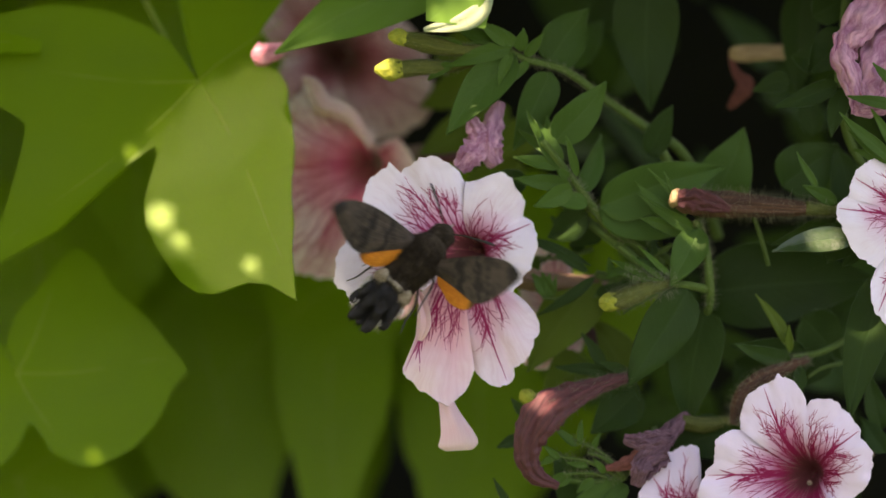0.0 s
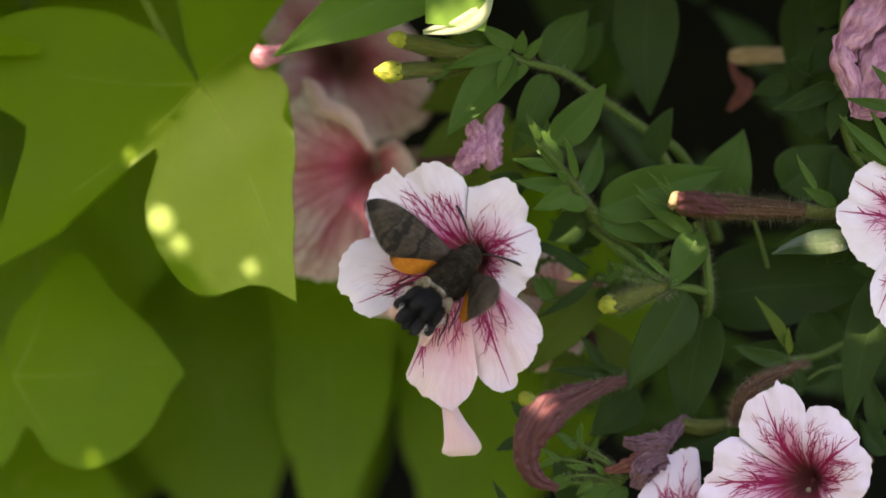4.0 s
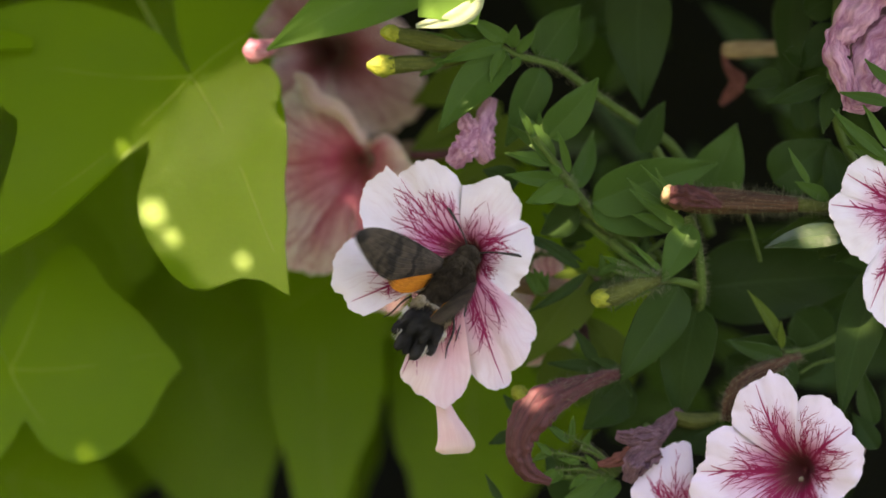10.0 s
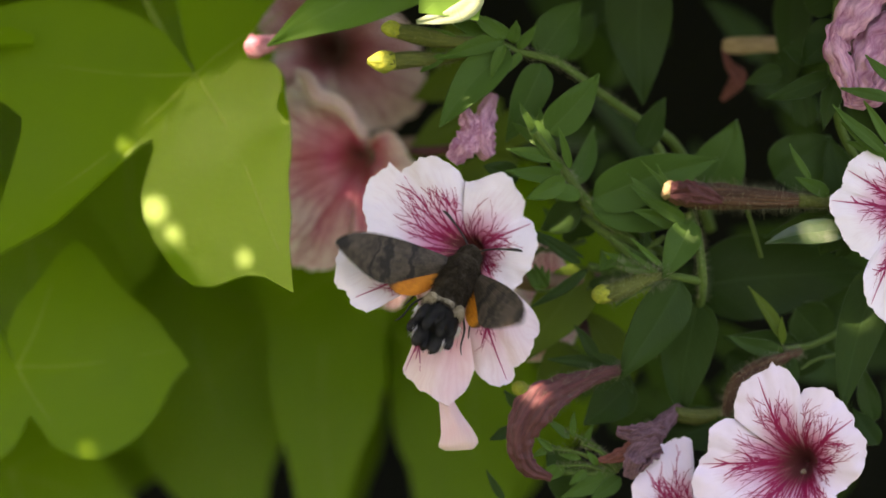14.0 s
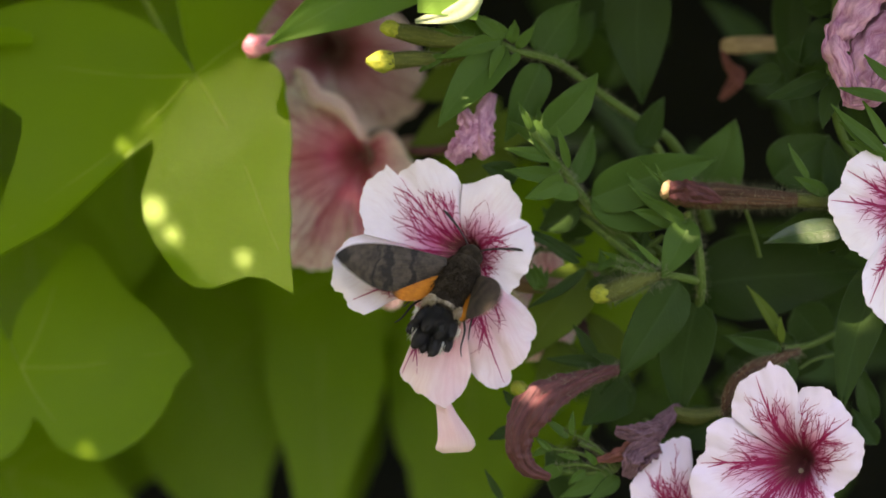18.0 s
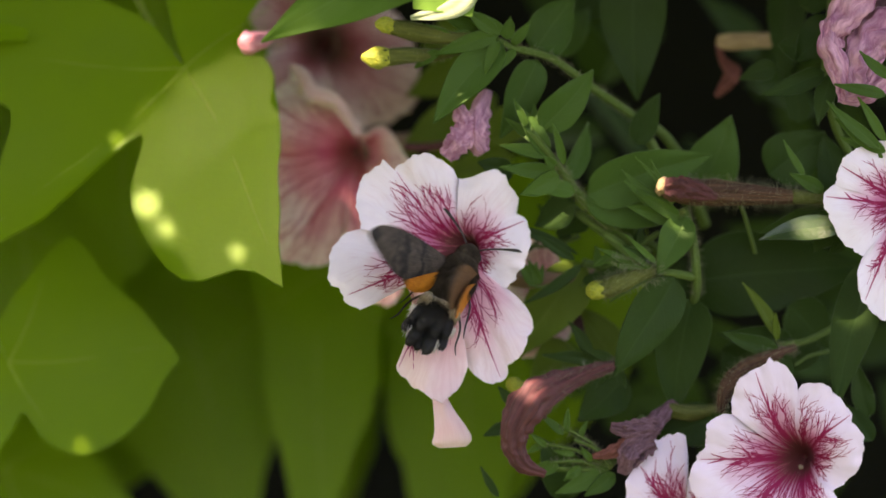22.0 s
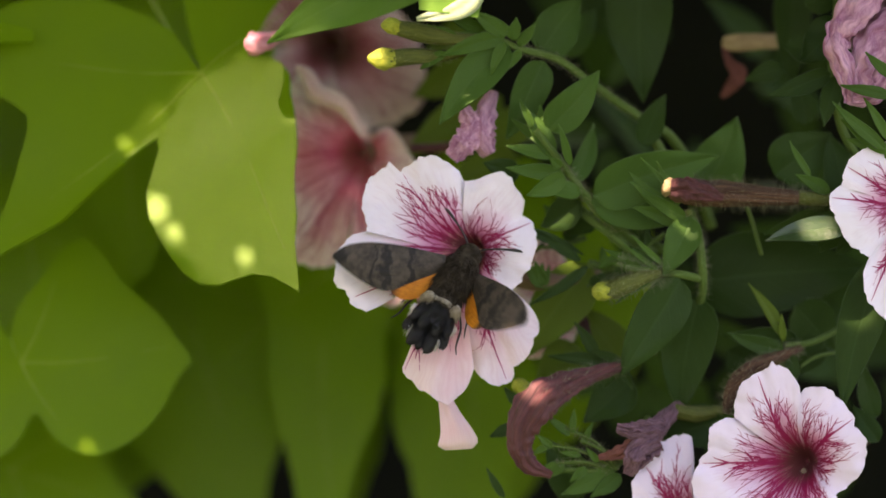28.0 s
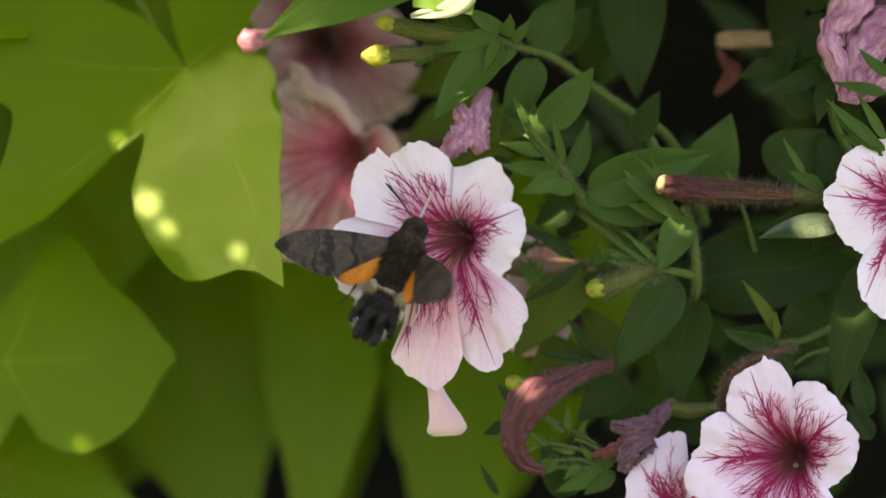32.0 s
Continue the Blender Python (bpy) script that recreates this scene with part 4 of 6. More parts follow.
leaves(s, [(1222, 405, 1.0, 1126, 322, 0.8, 22, 0), (1222, 408, 1.0, 1127, 346, 0.8, 24, 12), (1220, 412, 1.0, 1134, 390, 0.9, 30, -10), (1216, 380, 0.9, 1150, 296, 0.9, 10, 0), (1210, 372, 0.9, 1178, 303, 0.8, 10, 0),
           (1225, 405, 0.8, 1150, 360, 0.6, 26, 0), (1190, 490, 0.6, 1128, 440, 0.5, 12, 0), (1150, 495, 0.7, 1080, 460, 0.8, 14, 0), (1205, 395, 0.9, 1205, 340, 1.0, 18, 0)], YOUNG)
stem(s, [(1175, 505, 1.6), (1120, 455, 1.9), (1050, 400, 2.2), (1000, 360, 2.6)], 9, 9)
stem(s, [(1200, 470, 2.4), (1140, 430, 2.7), (1080, 390, 3.0)], 8, 8)

for bx, by, tx, ty, bw in ((1175, 503, 1100, 482, 12), (1178, 498, 1122, 456, 10), (1180, 505, 1108, 518, 13), (1172, 512, 1104, 550, 11)):
    leaf(s, (bx, by, 0.6), (tx, ty, 0.3), bw, 10, mat=YOUNG, name="sepal", bend=0.2)
fuzz(s, [(1190, 500, 0.7), (1150, 490, 0.4), (1105, 480, 0.3)], 6, 12, 90, 41)
fuzz(s, [(1190, 500, 0.7), (1150, 510, 0.5), (1085, 535, 0.4)], 20, 12, 200, 42)

s = shoot("thin tangled petunia side shoots with small leaves", (1080, 440, 2.4))
tangle = random.Random(77)
for k in range(9):
    x0, y0 = tangle.uniform(1000, 1230), tangle.uniform(400, 520)
    x1, y1 = x0 + tangle.uniform(-110, -30), y0 + tangle.uniform(-60, 70)
    dd = tangle.uniform(1.9, 3.6)
    stem(s, [(x0, y0, dd), ((x0 + x1) / 2, (y0 + y1) / 2 + tangle.uniform(-12, 12), dd - 0.1), (x1, y1, dd - 0.2)], tangle.uniform(3, 6), 2.5, sides=7)
    for q in range(4):
        f_ = tangle.uniform(0.3, 1.0)
        lx, ly = x0 + (x1 - x0) * f_, y0 + (y1 - y0) * f_
        a_ = tangle.uniform(0, 6.28)
        L_ = tangle.uniform(28, 62)
        leaf(s, (lx, ly, dd - 0.1), (lx + L_ * math.cos(a_), ly + L_ * math.sin(a_), dd + tangle.uniform(-0.3, 0.3)), L_ * tangle.uniform(0.28, 0.5), tangle.uniform(-40, 40), mat=tangle.choice((LEAF, LIGHTER_LEAF, YOUNG)))

s = shoot("dark green petunia shoot in the shade", (1150, 230, 2.6))
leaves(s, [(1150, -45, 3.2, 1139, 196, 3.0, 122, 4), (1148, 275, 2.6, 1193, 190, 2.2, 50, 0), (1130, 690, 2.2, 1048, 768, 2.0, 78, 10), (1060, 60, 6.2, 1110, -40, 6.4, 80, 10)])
leaves(s, [(1255, 372, 2.6, 1316, 230, 2.2, 104, -8)], LIGHTER_LEAF)
stem(s, [(1150, 230, 2.6), (1190, 300, 3.0), (1240, 380, 3.6)], 9, 10)

s = shoot("broad-leaved petunia shoot with narrow bracts", (1480, 150, 1.5))
leaves(s, [(1424, -30, 4.6, 1400, 172, 4.4, 70, 5), (1482, 150, 1.0, 1373, 187, 0.8, 38, 0), (1500, 60, 1.6, 1434, 130, 1.4, 76, 10), (1492, 155, 1.2, 1474, 242, 1.0, 38, 0), (1400, 140, 2.2, 1330, 158, 2.4, 38, 10),
           (1470, 110, 1.8, 1400, 95, 2.0, 60, 10), (1440, 30, 2.4, 1510, -10, 2.4, 60, 0), (1385, 330, 2.6, 1480, 252, 2.4, 104, 5), (1510, 370, 2.4, 1480, 258, 2.2, 64, 0), (1440, 240, 2.8, 1425, 150, 2.8, 46, 0)])
leaves(s, [(1580, 285, -0.1, 1490, 197, -0.4, 24, 10), (1590, 290, 0.0, 1500, 236, -0.2, 24, -10), (1590, 270, -0.2, 1540, 195, -0.3, 18, 0), (1585, 300, 0.1, 1512, 262, 0.1, 22, 0)], YOUNG)
leaves(s, [(1590, 190, -0.4, 1502, 166, -0.5, 22, 0), (1600, 160, -0.4, 1545, 112, -0.5, 20, 0)], LIGHTER_LEAF)
stem(s, [(1500, -30, 2.4), (1490, 80, 2.0), (1485, 150, 1.5), (1500, 240, 2.0), (1530, 300, 2.6)], 8, 8)

s = shoot("shaded petunia shoot with a large blue-green leaf", (1440, 440, 3.0))
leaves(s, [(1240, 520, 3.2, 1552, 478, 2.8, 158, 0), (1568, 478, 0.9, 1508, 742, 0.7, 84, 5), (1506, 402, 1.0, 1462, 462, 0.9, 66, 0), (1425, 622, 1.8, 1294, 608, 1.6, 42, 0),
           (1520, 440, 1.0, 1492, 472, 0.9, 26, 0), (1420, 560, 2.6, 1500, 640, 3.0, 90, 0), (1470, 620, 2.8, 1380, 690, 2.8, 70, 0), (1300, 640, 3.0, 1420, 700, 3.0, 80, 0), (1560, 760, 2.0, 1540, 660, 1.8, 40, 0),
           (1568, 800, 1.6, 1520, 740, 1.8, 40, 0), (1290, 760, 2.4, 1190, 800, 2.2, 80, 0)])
leaves(s, [(1396, 612, 1.4, 1347, 518, 1.2, 26, 30), (1398, 622, 1.2, 1398, 576, 1.1, 14, 0)], OLIVE)
stem(s, [(1396, 640, 1.5), (1396, 612, 1.4), (1390, 590, 1.3)], 3, 2, sides=7)
leaves(s, [(1400, 640, 1.3, 1300, 612, 1.2, 32, 0), (1420, 690, 1.4, 1408, 640, 1.3, 26, 0)])
stem(s, [(1510, 640, 2.0), (1460, 650, 1.7), (1430, 668, 1.5)], 4, 3, sides=7)
leaves(s, [(1510, 420, -0.1, 1368, 440, -0.3, 50, 26)], GLOSSY)
stem(s, [(1500, 600, 2.2), (1450, 625, 1.8), (1400, 632, 1.5)], 6, 6)
stem(s, [(1360, 470, 2.0), (1340, 400, 1.8), (1310, 330, 2.2)], 4, 4)

s = shoot("young petunia shoot with narrow pale leaves", (1110, 850, 1.2))
stem(s, [(1160, 760, 2.4), (1130, 820, 1.6), (1080, 850, 1.2), (1010, 850, 1.0)], 7, 4)
for k, (x0, y0, x1, y1) in enumerate(((1108, 846, 1012, 776), (1104, 850, 1040, 800), (1096, 846, 976, 806), (1090, 852, 996, 840))):
    stem(s, [(x0, y0, 1.2), ((x0 + x1) / 2 + 6, (y0 + y1) / 2 - 8, 1.0), (x1, y1, 0.9)], 4.5, 2.5, sides=7)
    fuzz(s, [(x0, y0, 1.2), ((x0 + x1) / 2 + 6, (y0 + y1) / 2 - 8, 1.0), (x1, y1, 0.9)], 4, 9, 70, 60 + k)
leaves(s, [(1020, 790, 0.9, 982, 752, 0.8, 15, 20), (1026, 786, 0.9, 1030, 744, 0.8, 12, 0), (1046, 806, 1.0, 1060, 766, 0.9, 13, 0), (990, 812, 0.9, 962, 790, 0.8, 13, 10), (984, 808, 0.9, 956, 822, 0.9, 13, 0),
           (1040, 826, 1.0, 1004, 818, 0.9, 12, 0), (1000, 840, 0.9, 968, 852, 0.9, 16, -10), (1010, 842, 0.9, 984, 866, 0.9, 16, 10), (1050, 848, 1.0, 1022, 872, 0.9, 18, 0), (1070, 838, 1.0, 1052, 812, 0.9, 13, 0)], YOUNG)
leaves(s, [(1100, 852, 1.2, 1006, 892, 1.0, 36, 0), (1110, 860, 1.2, 1060, 900, 1.0, 30, 0), (1080, 846, 1.3, 1000, 858, 1.2, 22, 0)], LIGHTER_LEAF)
leaves(s, [(1040, 900, 2.2, 985, 800, 2.0, 80, 0), (920, 775, 1.6, 880, 790, 1.4, 22, 0), (935, 738, 1.6, 906, 706, 1.5, 20, 0), (905, 900, 1.6, 872, 850, 1.4, 14, 0)])
bud(s, [(980, 735, 1.8), (955, 720, 1.7), (938, 708, 1.6)], [5, 12, 11], [(945, 712, 1.65), (930, 700, 1.6), (922, 692, 1.6)], [11, 13, 4])

s = shoot("olive petunia leaves beside the flower tube", (1050, 488, 2.6))
leaves(s, [(1055, 488, 2.8, 938, 660, 2.6, 104, 0), (1040, 640, 3.6, 960, 700, 3.4, 90, 0), (1110, 660, 3.4, 1050, 560, 3.4, 80, 0)], OLIVE)
leaves(s, [(1052, 492, 1.6, 952, 562, 1.5, 20, 0), (1055, 520, 2.2, 1120, 505, 2.0, 24, 0), (1070, 650, 1.6, 1030, 590, 1.5, 22, 0), (1085, 660, 1.8, 985, 645, 1.6, 24, 0), (945, 425, 2.0, 1045, 472, 2.0, 20, 0), (1040, 480, 2.0, 960, 432, 1.9, 18, 0)])
stem(s, [(1055, 486, 2.6), (1120, 500, 2.8), (1180, 520, 3.2)], 8, 9)

s = shoot("olive petunia leaves in the depth behind the buds", (800, 240, 6.5))
leaves(s, [(900, 190, 6.5, 730, 300, 6.2, 90, 10), (880, 130, 7.0, 740, 190, 7.2, 80, -10), (930, 300, 6.0, 800, 330, 6.2, 70, 0), (860, 60, 8.0, 760, 130, 8.0, 80, 0), (960, 210, 5.4, 870, 290, 5.6, 70, 0)], OLIVE)
stem(s, [(960, 235, 6.2), (880, 262, 5.8), (800, 280, 5.4), (740, 282, 5.2)], 11, 8, mat=WILT_DARK)

s = shoot("bright leaves overhanging from above, one tip in the sun", (800, -60, -0.3))
leaves(s, [(830, -75, 1.6, 489, 96, 1.2, 118, -5)], PALE)
ribbon(s, [(838, -110, -0.4), (826, -60, -0.5), (814, -10, -0.6), (806, 44, -0.6)], [120, 124, 118, 104], PALE, "leaf", 2.0, 0.1, bow=0.08)
# the folded edge, coloured whitish as if in full sun
ribbon(s, [(750, 53, -0.62), (790, 45, -0.66), (828, 34, -0.68), (852, 14, -0.66), (868, -20, -0.6)], [8, 24, 36, 34, 12], SUNLIT_EDGE, "folded_edge", 2.5, 0.1, bow=0.1)

# ---- buds, withered flowers, dead bits ----
d = empty("withered_flower", at(1340, 365, 0.5), "dry brown withered petunia tube with pale tip", "flower", "withered flowers")
pts = [(1478, 372, 0.7), (1430, 370, 0.6), (1360, 366, 0.5), (1290, 362, 0.45), (1240, 360, 0.4), (1215, 356, 0.4), (1199, 352, 0.4)]
stem(d, pts, [6, 11, 17, 21, 22, 20, 15], name="tube", mat=DRY, ridge=0.13, ridges=6, sides=22, twist=1.5, lump=0.12, steps=44)
fuzz(d, pts[:5], [7, 14, 21, 23, 21], 13, 420, 5)
stem(d, [(1206, 354, 0.4), (1194, 350, 0.38), (1186, 347, 0.38)], [11, 15, 9], name="dry_tip", mat=STRAW, ridge=0.25, ridges=5, lump=0.2, sides=14, label="straw-coloured crumpled tip")
crumple(d, [(1200, 352, 0.2), (1226, 353, 0.13), (1256, 359, 0.13), (1292, 371, 0.22)], [26, 38, 34, 12], WILT_DARK, "withered_fold", seed=13.0, pleats=2, amp=0.1, bow=0.25)
leaf(d, (1480, 360, 0.6), (1424, 326, 0.4), 26, mat=YOUNG, name="sepal")
leaf(d, (1446, 332, 0.5), (1412, 268, 0.5), 13, mat=YOUNG, name="sepal")
leaf(d, (1482, 385, 1.3), (1366, 440, 1.5), 34, mat=LEAF, name="sepal")
stem(d, [(1482, 372, 0.7), (1455, 371, 0.63), (1425, 369, 0.58)], [10, 12, 13], name="calyx", mat=BUD, ridge=0.12, ridges=5, sides=14)
stem(d, [(1478, 372, 0.7), (1520, 380, 1.2), (1580, 400, 2.2)], 8, 9, name="flower_stalk")

d = empty("withered_flower", at(960, 760, -1.1), "drooping withered plum-brown petunia, curled at its end", "flower", "withered flowers")
pts = [(1120, 665, 1.0), (1060, 682, 0.1), (1000, 708, -0.7), (962, 736, -1.1), (936, 780, -1.2), (933, 815, -1.15), (950, 843, -1.1), (988, 860, -1.0)]
rad = [7, 14, 24, 31, 25, 19, 14, 6]
stem(d, pts, rad, name="withered_corolla", mat=WILT_DARK, ridge=0.14, ridges=7, sides=60, twist=6.0, lump=0.30, steps=60)
fuzz(d, pts[:4], rad[:4], 11, 260, 6)
stem(d, [(1100, 668, 1.5), (1130, 655, 1.8), (1170, 640, 2.6)], [9, 11, 8], name="calyx", mat=BUD, ridge=0.1)
for a_, b_ in (((1105, 668, 1.4), (1080, 712, 1.2)), ((1110, 660, 1.4), (1060, 640, 1.5)), ((1115, 672, 1.5), (1130, 710, 1.4))):
    leaf(d, a_, b_, 18, mat=LEAF, name="sepal")

d = empty("withered_flower", at(1150, 790, 0.9), "crumpled violet withered petunia", "flower", "withered flowers")
stem(d, [(1215, 735, 1.9), (1190, 762, 1.5), (1160, 795, 1.2), (1140, 815, 1.1)], [8, 14, 18, 8], name="withered_corolla", mat=WILT_GREY, ridge=0.22, ridges=5, sides=32, lump=0.3, steps=40)
crumple(d, [(1190, 775, 1.2), (1160, 778, 0.9), (1130, 782, 0.8), (1104, 776, 0.9)], [30, 34, 30, 14], WILT_GREY, seed=8.0, pleats=3, amp=0.16)
crumple(d, [(1180, 800, 1.0), (1150, 815, 0.8), (1134, 838, 0.7), (1124, 860, 0.8)], [36, 48, 40, 16], WILT_GREY, seed=9.0, pleats=4, amp=0.14)
crumple(d, [(1140, 805, 0.9), (1115, 818, 0.9), (1090, 826, 0.9), (1072, 829, 0.9)], [30, 26, 16, 8], RUST, "withered_lobe", seed=10.0, pleats=2)
stem(d, [(1205, 745, 1.7), (1240, 752, 2.0), (1290, 745, 2.6)], [12, 15, 9], name="calyx", mat=BUD, ridge=0.1)

d = empty("withered_flower", at(1520, 100, 0.0), "crumpled mauve withered petunia with papery folds", "flower", "withered flowers")
stem(d, [(1640, 20, 1.6), (1590, 60, 1.3), (1560, 100, 1.2), (1550, 140, 1.2)], [50, 60, 44, 8], name="withered_corolla", mat=WILT_GREY, ridge=0.2, ridges=7, sides=36, lump=0.3, steps=40)
crumple(d, [(1600, -70, 0.6), (1556, -10, 0.3), (1522, 40, 0.1), (1500, 75, 0.0), (1496, 105, 0.1)], [60, 78, 62, 46, 40], WILT, seed=1.0, pleats=2, amp=0.16)
crumple(d, [(1492, 60, 0.0), (1490, 100, -0.1), (1506, 140, 0.0), (1516, 175, 0.1), (1520, 200, 0.2)], [30, 40, 40, 28, 30], WILT, seed=2.0, pleats=2, amp=0.18)
crumple(d, [(1620, 60, 0.5), (1570, 90, 0.4), (1548, 130, 0.3), (1544, 165, 0.3), (1548, 192, 0.3)], [70, 84, 66, 56, 40], WILT, seed=3.0, pleats=3, amp=0.13)
crumple(d, [(1600, 150, 0.2), (1570, 180, 0.1), (1535, 196, 0.1), (1508, 194, 0.2)], [40, 36, 24, 14], WILT, "withered_lobe", seed=4.0, pleats=3)

d = empty("withered_flower", at(850, 260, 1.4), "small mauve withered petunia hanging behind the flower", "flower", "withered flowers")
crumple(d, [(884, 180, 2.0), (874, 215, 1.7), (866, 245, 1.5), (868, 270, 1.5), (880, 292, 1.6)], [20, 36, 46, 44, 26], WILT, seed=5.0, pleats=3, bow=0.5)
crumple(d, [(834, 208, 1.5), (842, 230, 1.4), (852, 250, 1.4), (866, 262, 1.4)], [18, 34, 40, 22], WILT, "withered_lobe", seed=6.0, pleats=2)
crumple(d, [(862, 240, 1.4), (848, 258, 1.3), (830, 278, 1.3), (812, 300, 1.4)], [34, 46, 44, 26], WILT, "withered_lobe", seed=7.0, pleats=3)

d = empty("withered_flower", at(1330, 700, 1.0), "dark hairy withered petunia tube behind the open flower", "flower", "withered flowers")
pts = [(1430, 636, 1.6), (1380, 655, 1.2), (1335, 680, 1.0), (1308, 712, 1.0), (1298, 752, 1.0)]
stem(d, pts, [6, 12, 15, 13, 6], name="withered_corolla", mat=DRY, ridge=0.14, ridges=6, sides=24, lump=0.2, steps=40)
fuzz(d, pts, [6, 12, 15, 13, 6], 14, 320, 7)

PINK_BUD = streaked("pink_bud", ((0.62, 0.16, 0.22), (0.80, 0.36, 0.40), (0.85, 0.5, 0.5)), 0.5, 5, 2)
pink = empty("petunia_bud", at(465, 95, 2.2), "rosy pink petunia bud tip catching the light", "bud")
stem(pink, [(520, 75, 4.4), (492, 90, 3.0), (472, 96, 2.4), (456, 97, 2.2), (445, 97, 2.2)], [5, 13, 20, 21, 6], name="corolla", mat=PINK_BUD, ridge=0.1, sides=20)

dead = empty("dead_leaf", at(1340, 92, 5.0), "broken straw-coloured dead stem piece", "debris")
stem(dead, [(1292, 94, 5.0), (1310, 95, 4.9), (1345, 94, 4.9), (1392, 92, 5.2)], [9, 16, 15, 14], name="straw", mat=STRAW, flat=0.35, lump=0.15, sides=14)
dead = empty("dead_leaf", at(1045, 590, 3.0), "thin dark brown curled dead leaf behind a bud", "debris")
crumple(dead, [(1030, 548, 3.1), (1042, 580, 3.0), (1050, 612, 2.9), (1066, 638, 2.8)], [12, 18, 16, 7], DARK_DEAD, "blade", seed=15.0, pleats=2, amp=0.2, bow=0.4)
dead = empty("dead_leaf", at(1310, 160, 5.0), "curled rust-brown dead leaf hanging in shade", "debris")
crumple(dead, [(1294, 100, 5.1), (1302, 128, 5.0), (1320, 150, 4.9), (1308, 170, 4.9), (1290, 192, 5.0)], [8, 15, 28, 24, 8], RUST, "blade", seed=12.0, pleats=2, amp=0.2)


# ---- the crowd of leaves deeper in the planting ----
def crowd(name, count, box, depth, width, length, mat, label, seed, lean, floor=-9.0, dark_gap=None):
    rng = random.Random(seed)
    verts, faces, uvs = [], [], []
    for i in range(count):
        bx, by = rng.uniform(*box[0]), rng.uniform(*box[1])
        b = at(bx, by, rng.uniform(*depth))
        a = radians(rng.gauss(lean, 55))
        L = rng.uniform(*length) * U
        tip = b + Vector((math.cos(a) * L, rng.uniform(-0.4, 0.2) * L, math.sin(a) * L))
        if min(tip.z, b.z) < floor:
            continue
        # leaves are left out round this spot of the camera's view, to read dark
        if dark_gap and any(math.hypot(bx + f * math.cos(a) * L / U - dark_gap[0], by - f * math.sin(a) * L / U - dark_gap[1]) < dark_gap[2] for f in (0, 0.5, 1)):
            continue
        g, uv = blade_grid(L, L * rng.uniform(*width), rng.uniform(0.05, 0.3), rng.uniform(0.1, 0.3), 0.06, i * 0.77, n=8, m=5)
        m = np.array(facing(b, tip, rng.uniform(-50, 50)))
        p = g.reshape(-1, 3) @ m[:3, :3].T + m[:3, 3]
        k = len(verts)
        verts += list(p)
        uvs += list(uv.reshape(-1, 2))
        for r in range(7):
            for q in range(4):
                faces.append((k + r * 5 + q, k + (r + 1) * 5 + q, k + (r + 1) * 5 + q + 1, k + r * 5 + q + 1))
    return tagged(part(name, mesh_of(name, verts, faces, uvs), mat, None, label), category="foliage", kind="stuff")


crowd("petunia_foliage", 130, ((1090, 2000), (-420, 1300)), (9.5, 17.0), (0.4, 0.6), (120, 230), LEAF, "dense dark green petunia leaves in shade", 4, 140, dark_gap=(1255, 130, 62))
crowd("vine_foliage", 16, ((-500, 620), (-500, 1400)), (30.0, 33.0), (0.8, 1.0), (250, 420), LIME, "dense lime-green vine leaves in deep shade", 8, -80)
# unseen foliage beyond the view, added to shut light out of the depth
crowd("vine_foliage", 200, ((-900, 800), (-900, -330)), (2.5, 30.0), (0.8, 1.0), (250, 420), LIME, "unseen lime-green vine leaves above, added to block light", 31, -80)
crowd("petunia_foliage", 260, ((850, 2500), (-900, -300)), (2.5, 30.0), (0.5, 0.7), (180, 320), LEAF, "unseen petunia leaves above, added to block light", 32, -80)
crowd("vine_foliage", 160, ((-900, 800), (1330, 1900)), (2.5, 30.0), (0.8, 1.0), (250, 420), LIME, "unseen lime-green vine leaves below, added to block light", 33, 80)
crowd("petunia_foliage", 220, ((850, 2500), (1250, 1900)), (2.5, 30.0), (0.5, 0.7), (180, 320), LEAF, "unseen petunia leaves below, added to block light", 34, 80)
crowd("vine_foliage", 160, ((-1100, -470), (-700, 1700)), (2.5, 30.0), (0.8, 1.0), (250, 420), LIME, "unseen lime-green vine leaves at one end, added to block light", 35, 0)
crowd("petunia_foliage", 220, ((1950, 2600), (-700, 1700)), (2.5, 30.0), (0.5, 0.7), (180, 320), LEAF, "unseen petunia leaves at one end, added to block light", 36, 180)

# unseen leaves above the view, added to shade the right-hand corner
crowd("petunia_foliage", 420, ((1020, 2300), (-520, -70)), (-3.8, 3.5), (0.5, 0.7), (120, 200), LEAF, "unseen petunia leaves added to shade the corner", 39, 90, at(784, -70).z)

# ---- an unseen leafy screen, added to shade the place and dapple it with sun ----
# thinned patch to brighten one leaf: its x, y, depth, reach, size of screen leaves
THIN = [(490, 345, 2.6, 240, 0.655)]
# gaps aimed at sun spots placed in the camera's view: x, y, depth, reach
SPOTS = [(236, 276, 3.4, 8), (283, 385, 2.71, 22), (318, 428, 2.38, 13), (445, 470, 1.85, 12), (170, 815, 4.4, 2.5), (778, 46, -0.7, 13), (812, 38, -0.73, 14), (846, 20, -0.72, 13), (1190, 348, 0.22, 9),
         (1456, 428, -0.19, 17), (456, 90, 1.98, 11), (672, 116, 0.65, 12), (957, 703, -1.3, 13)]


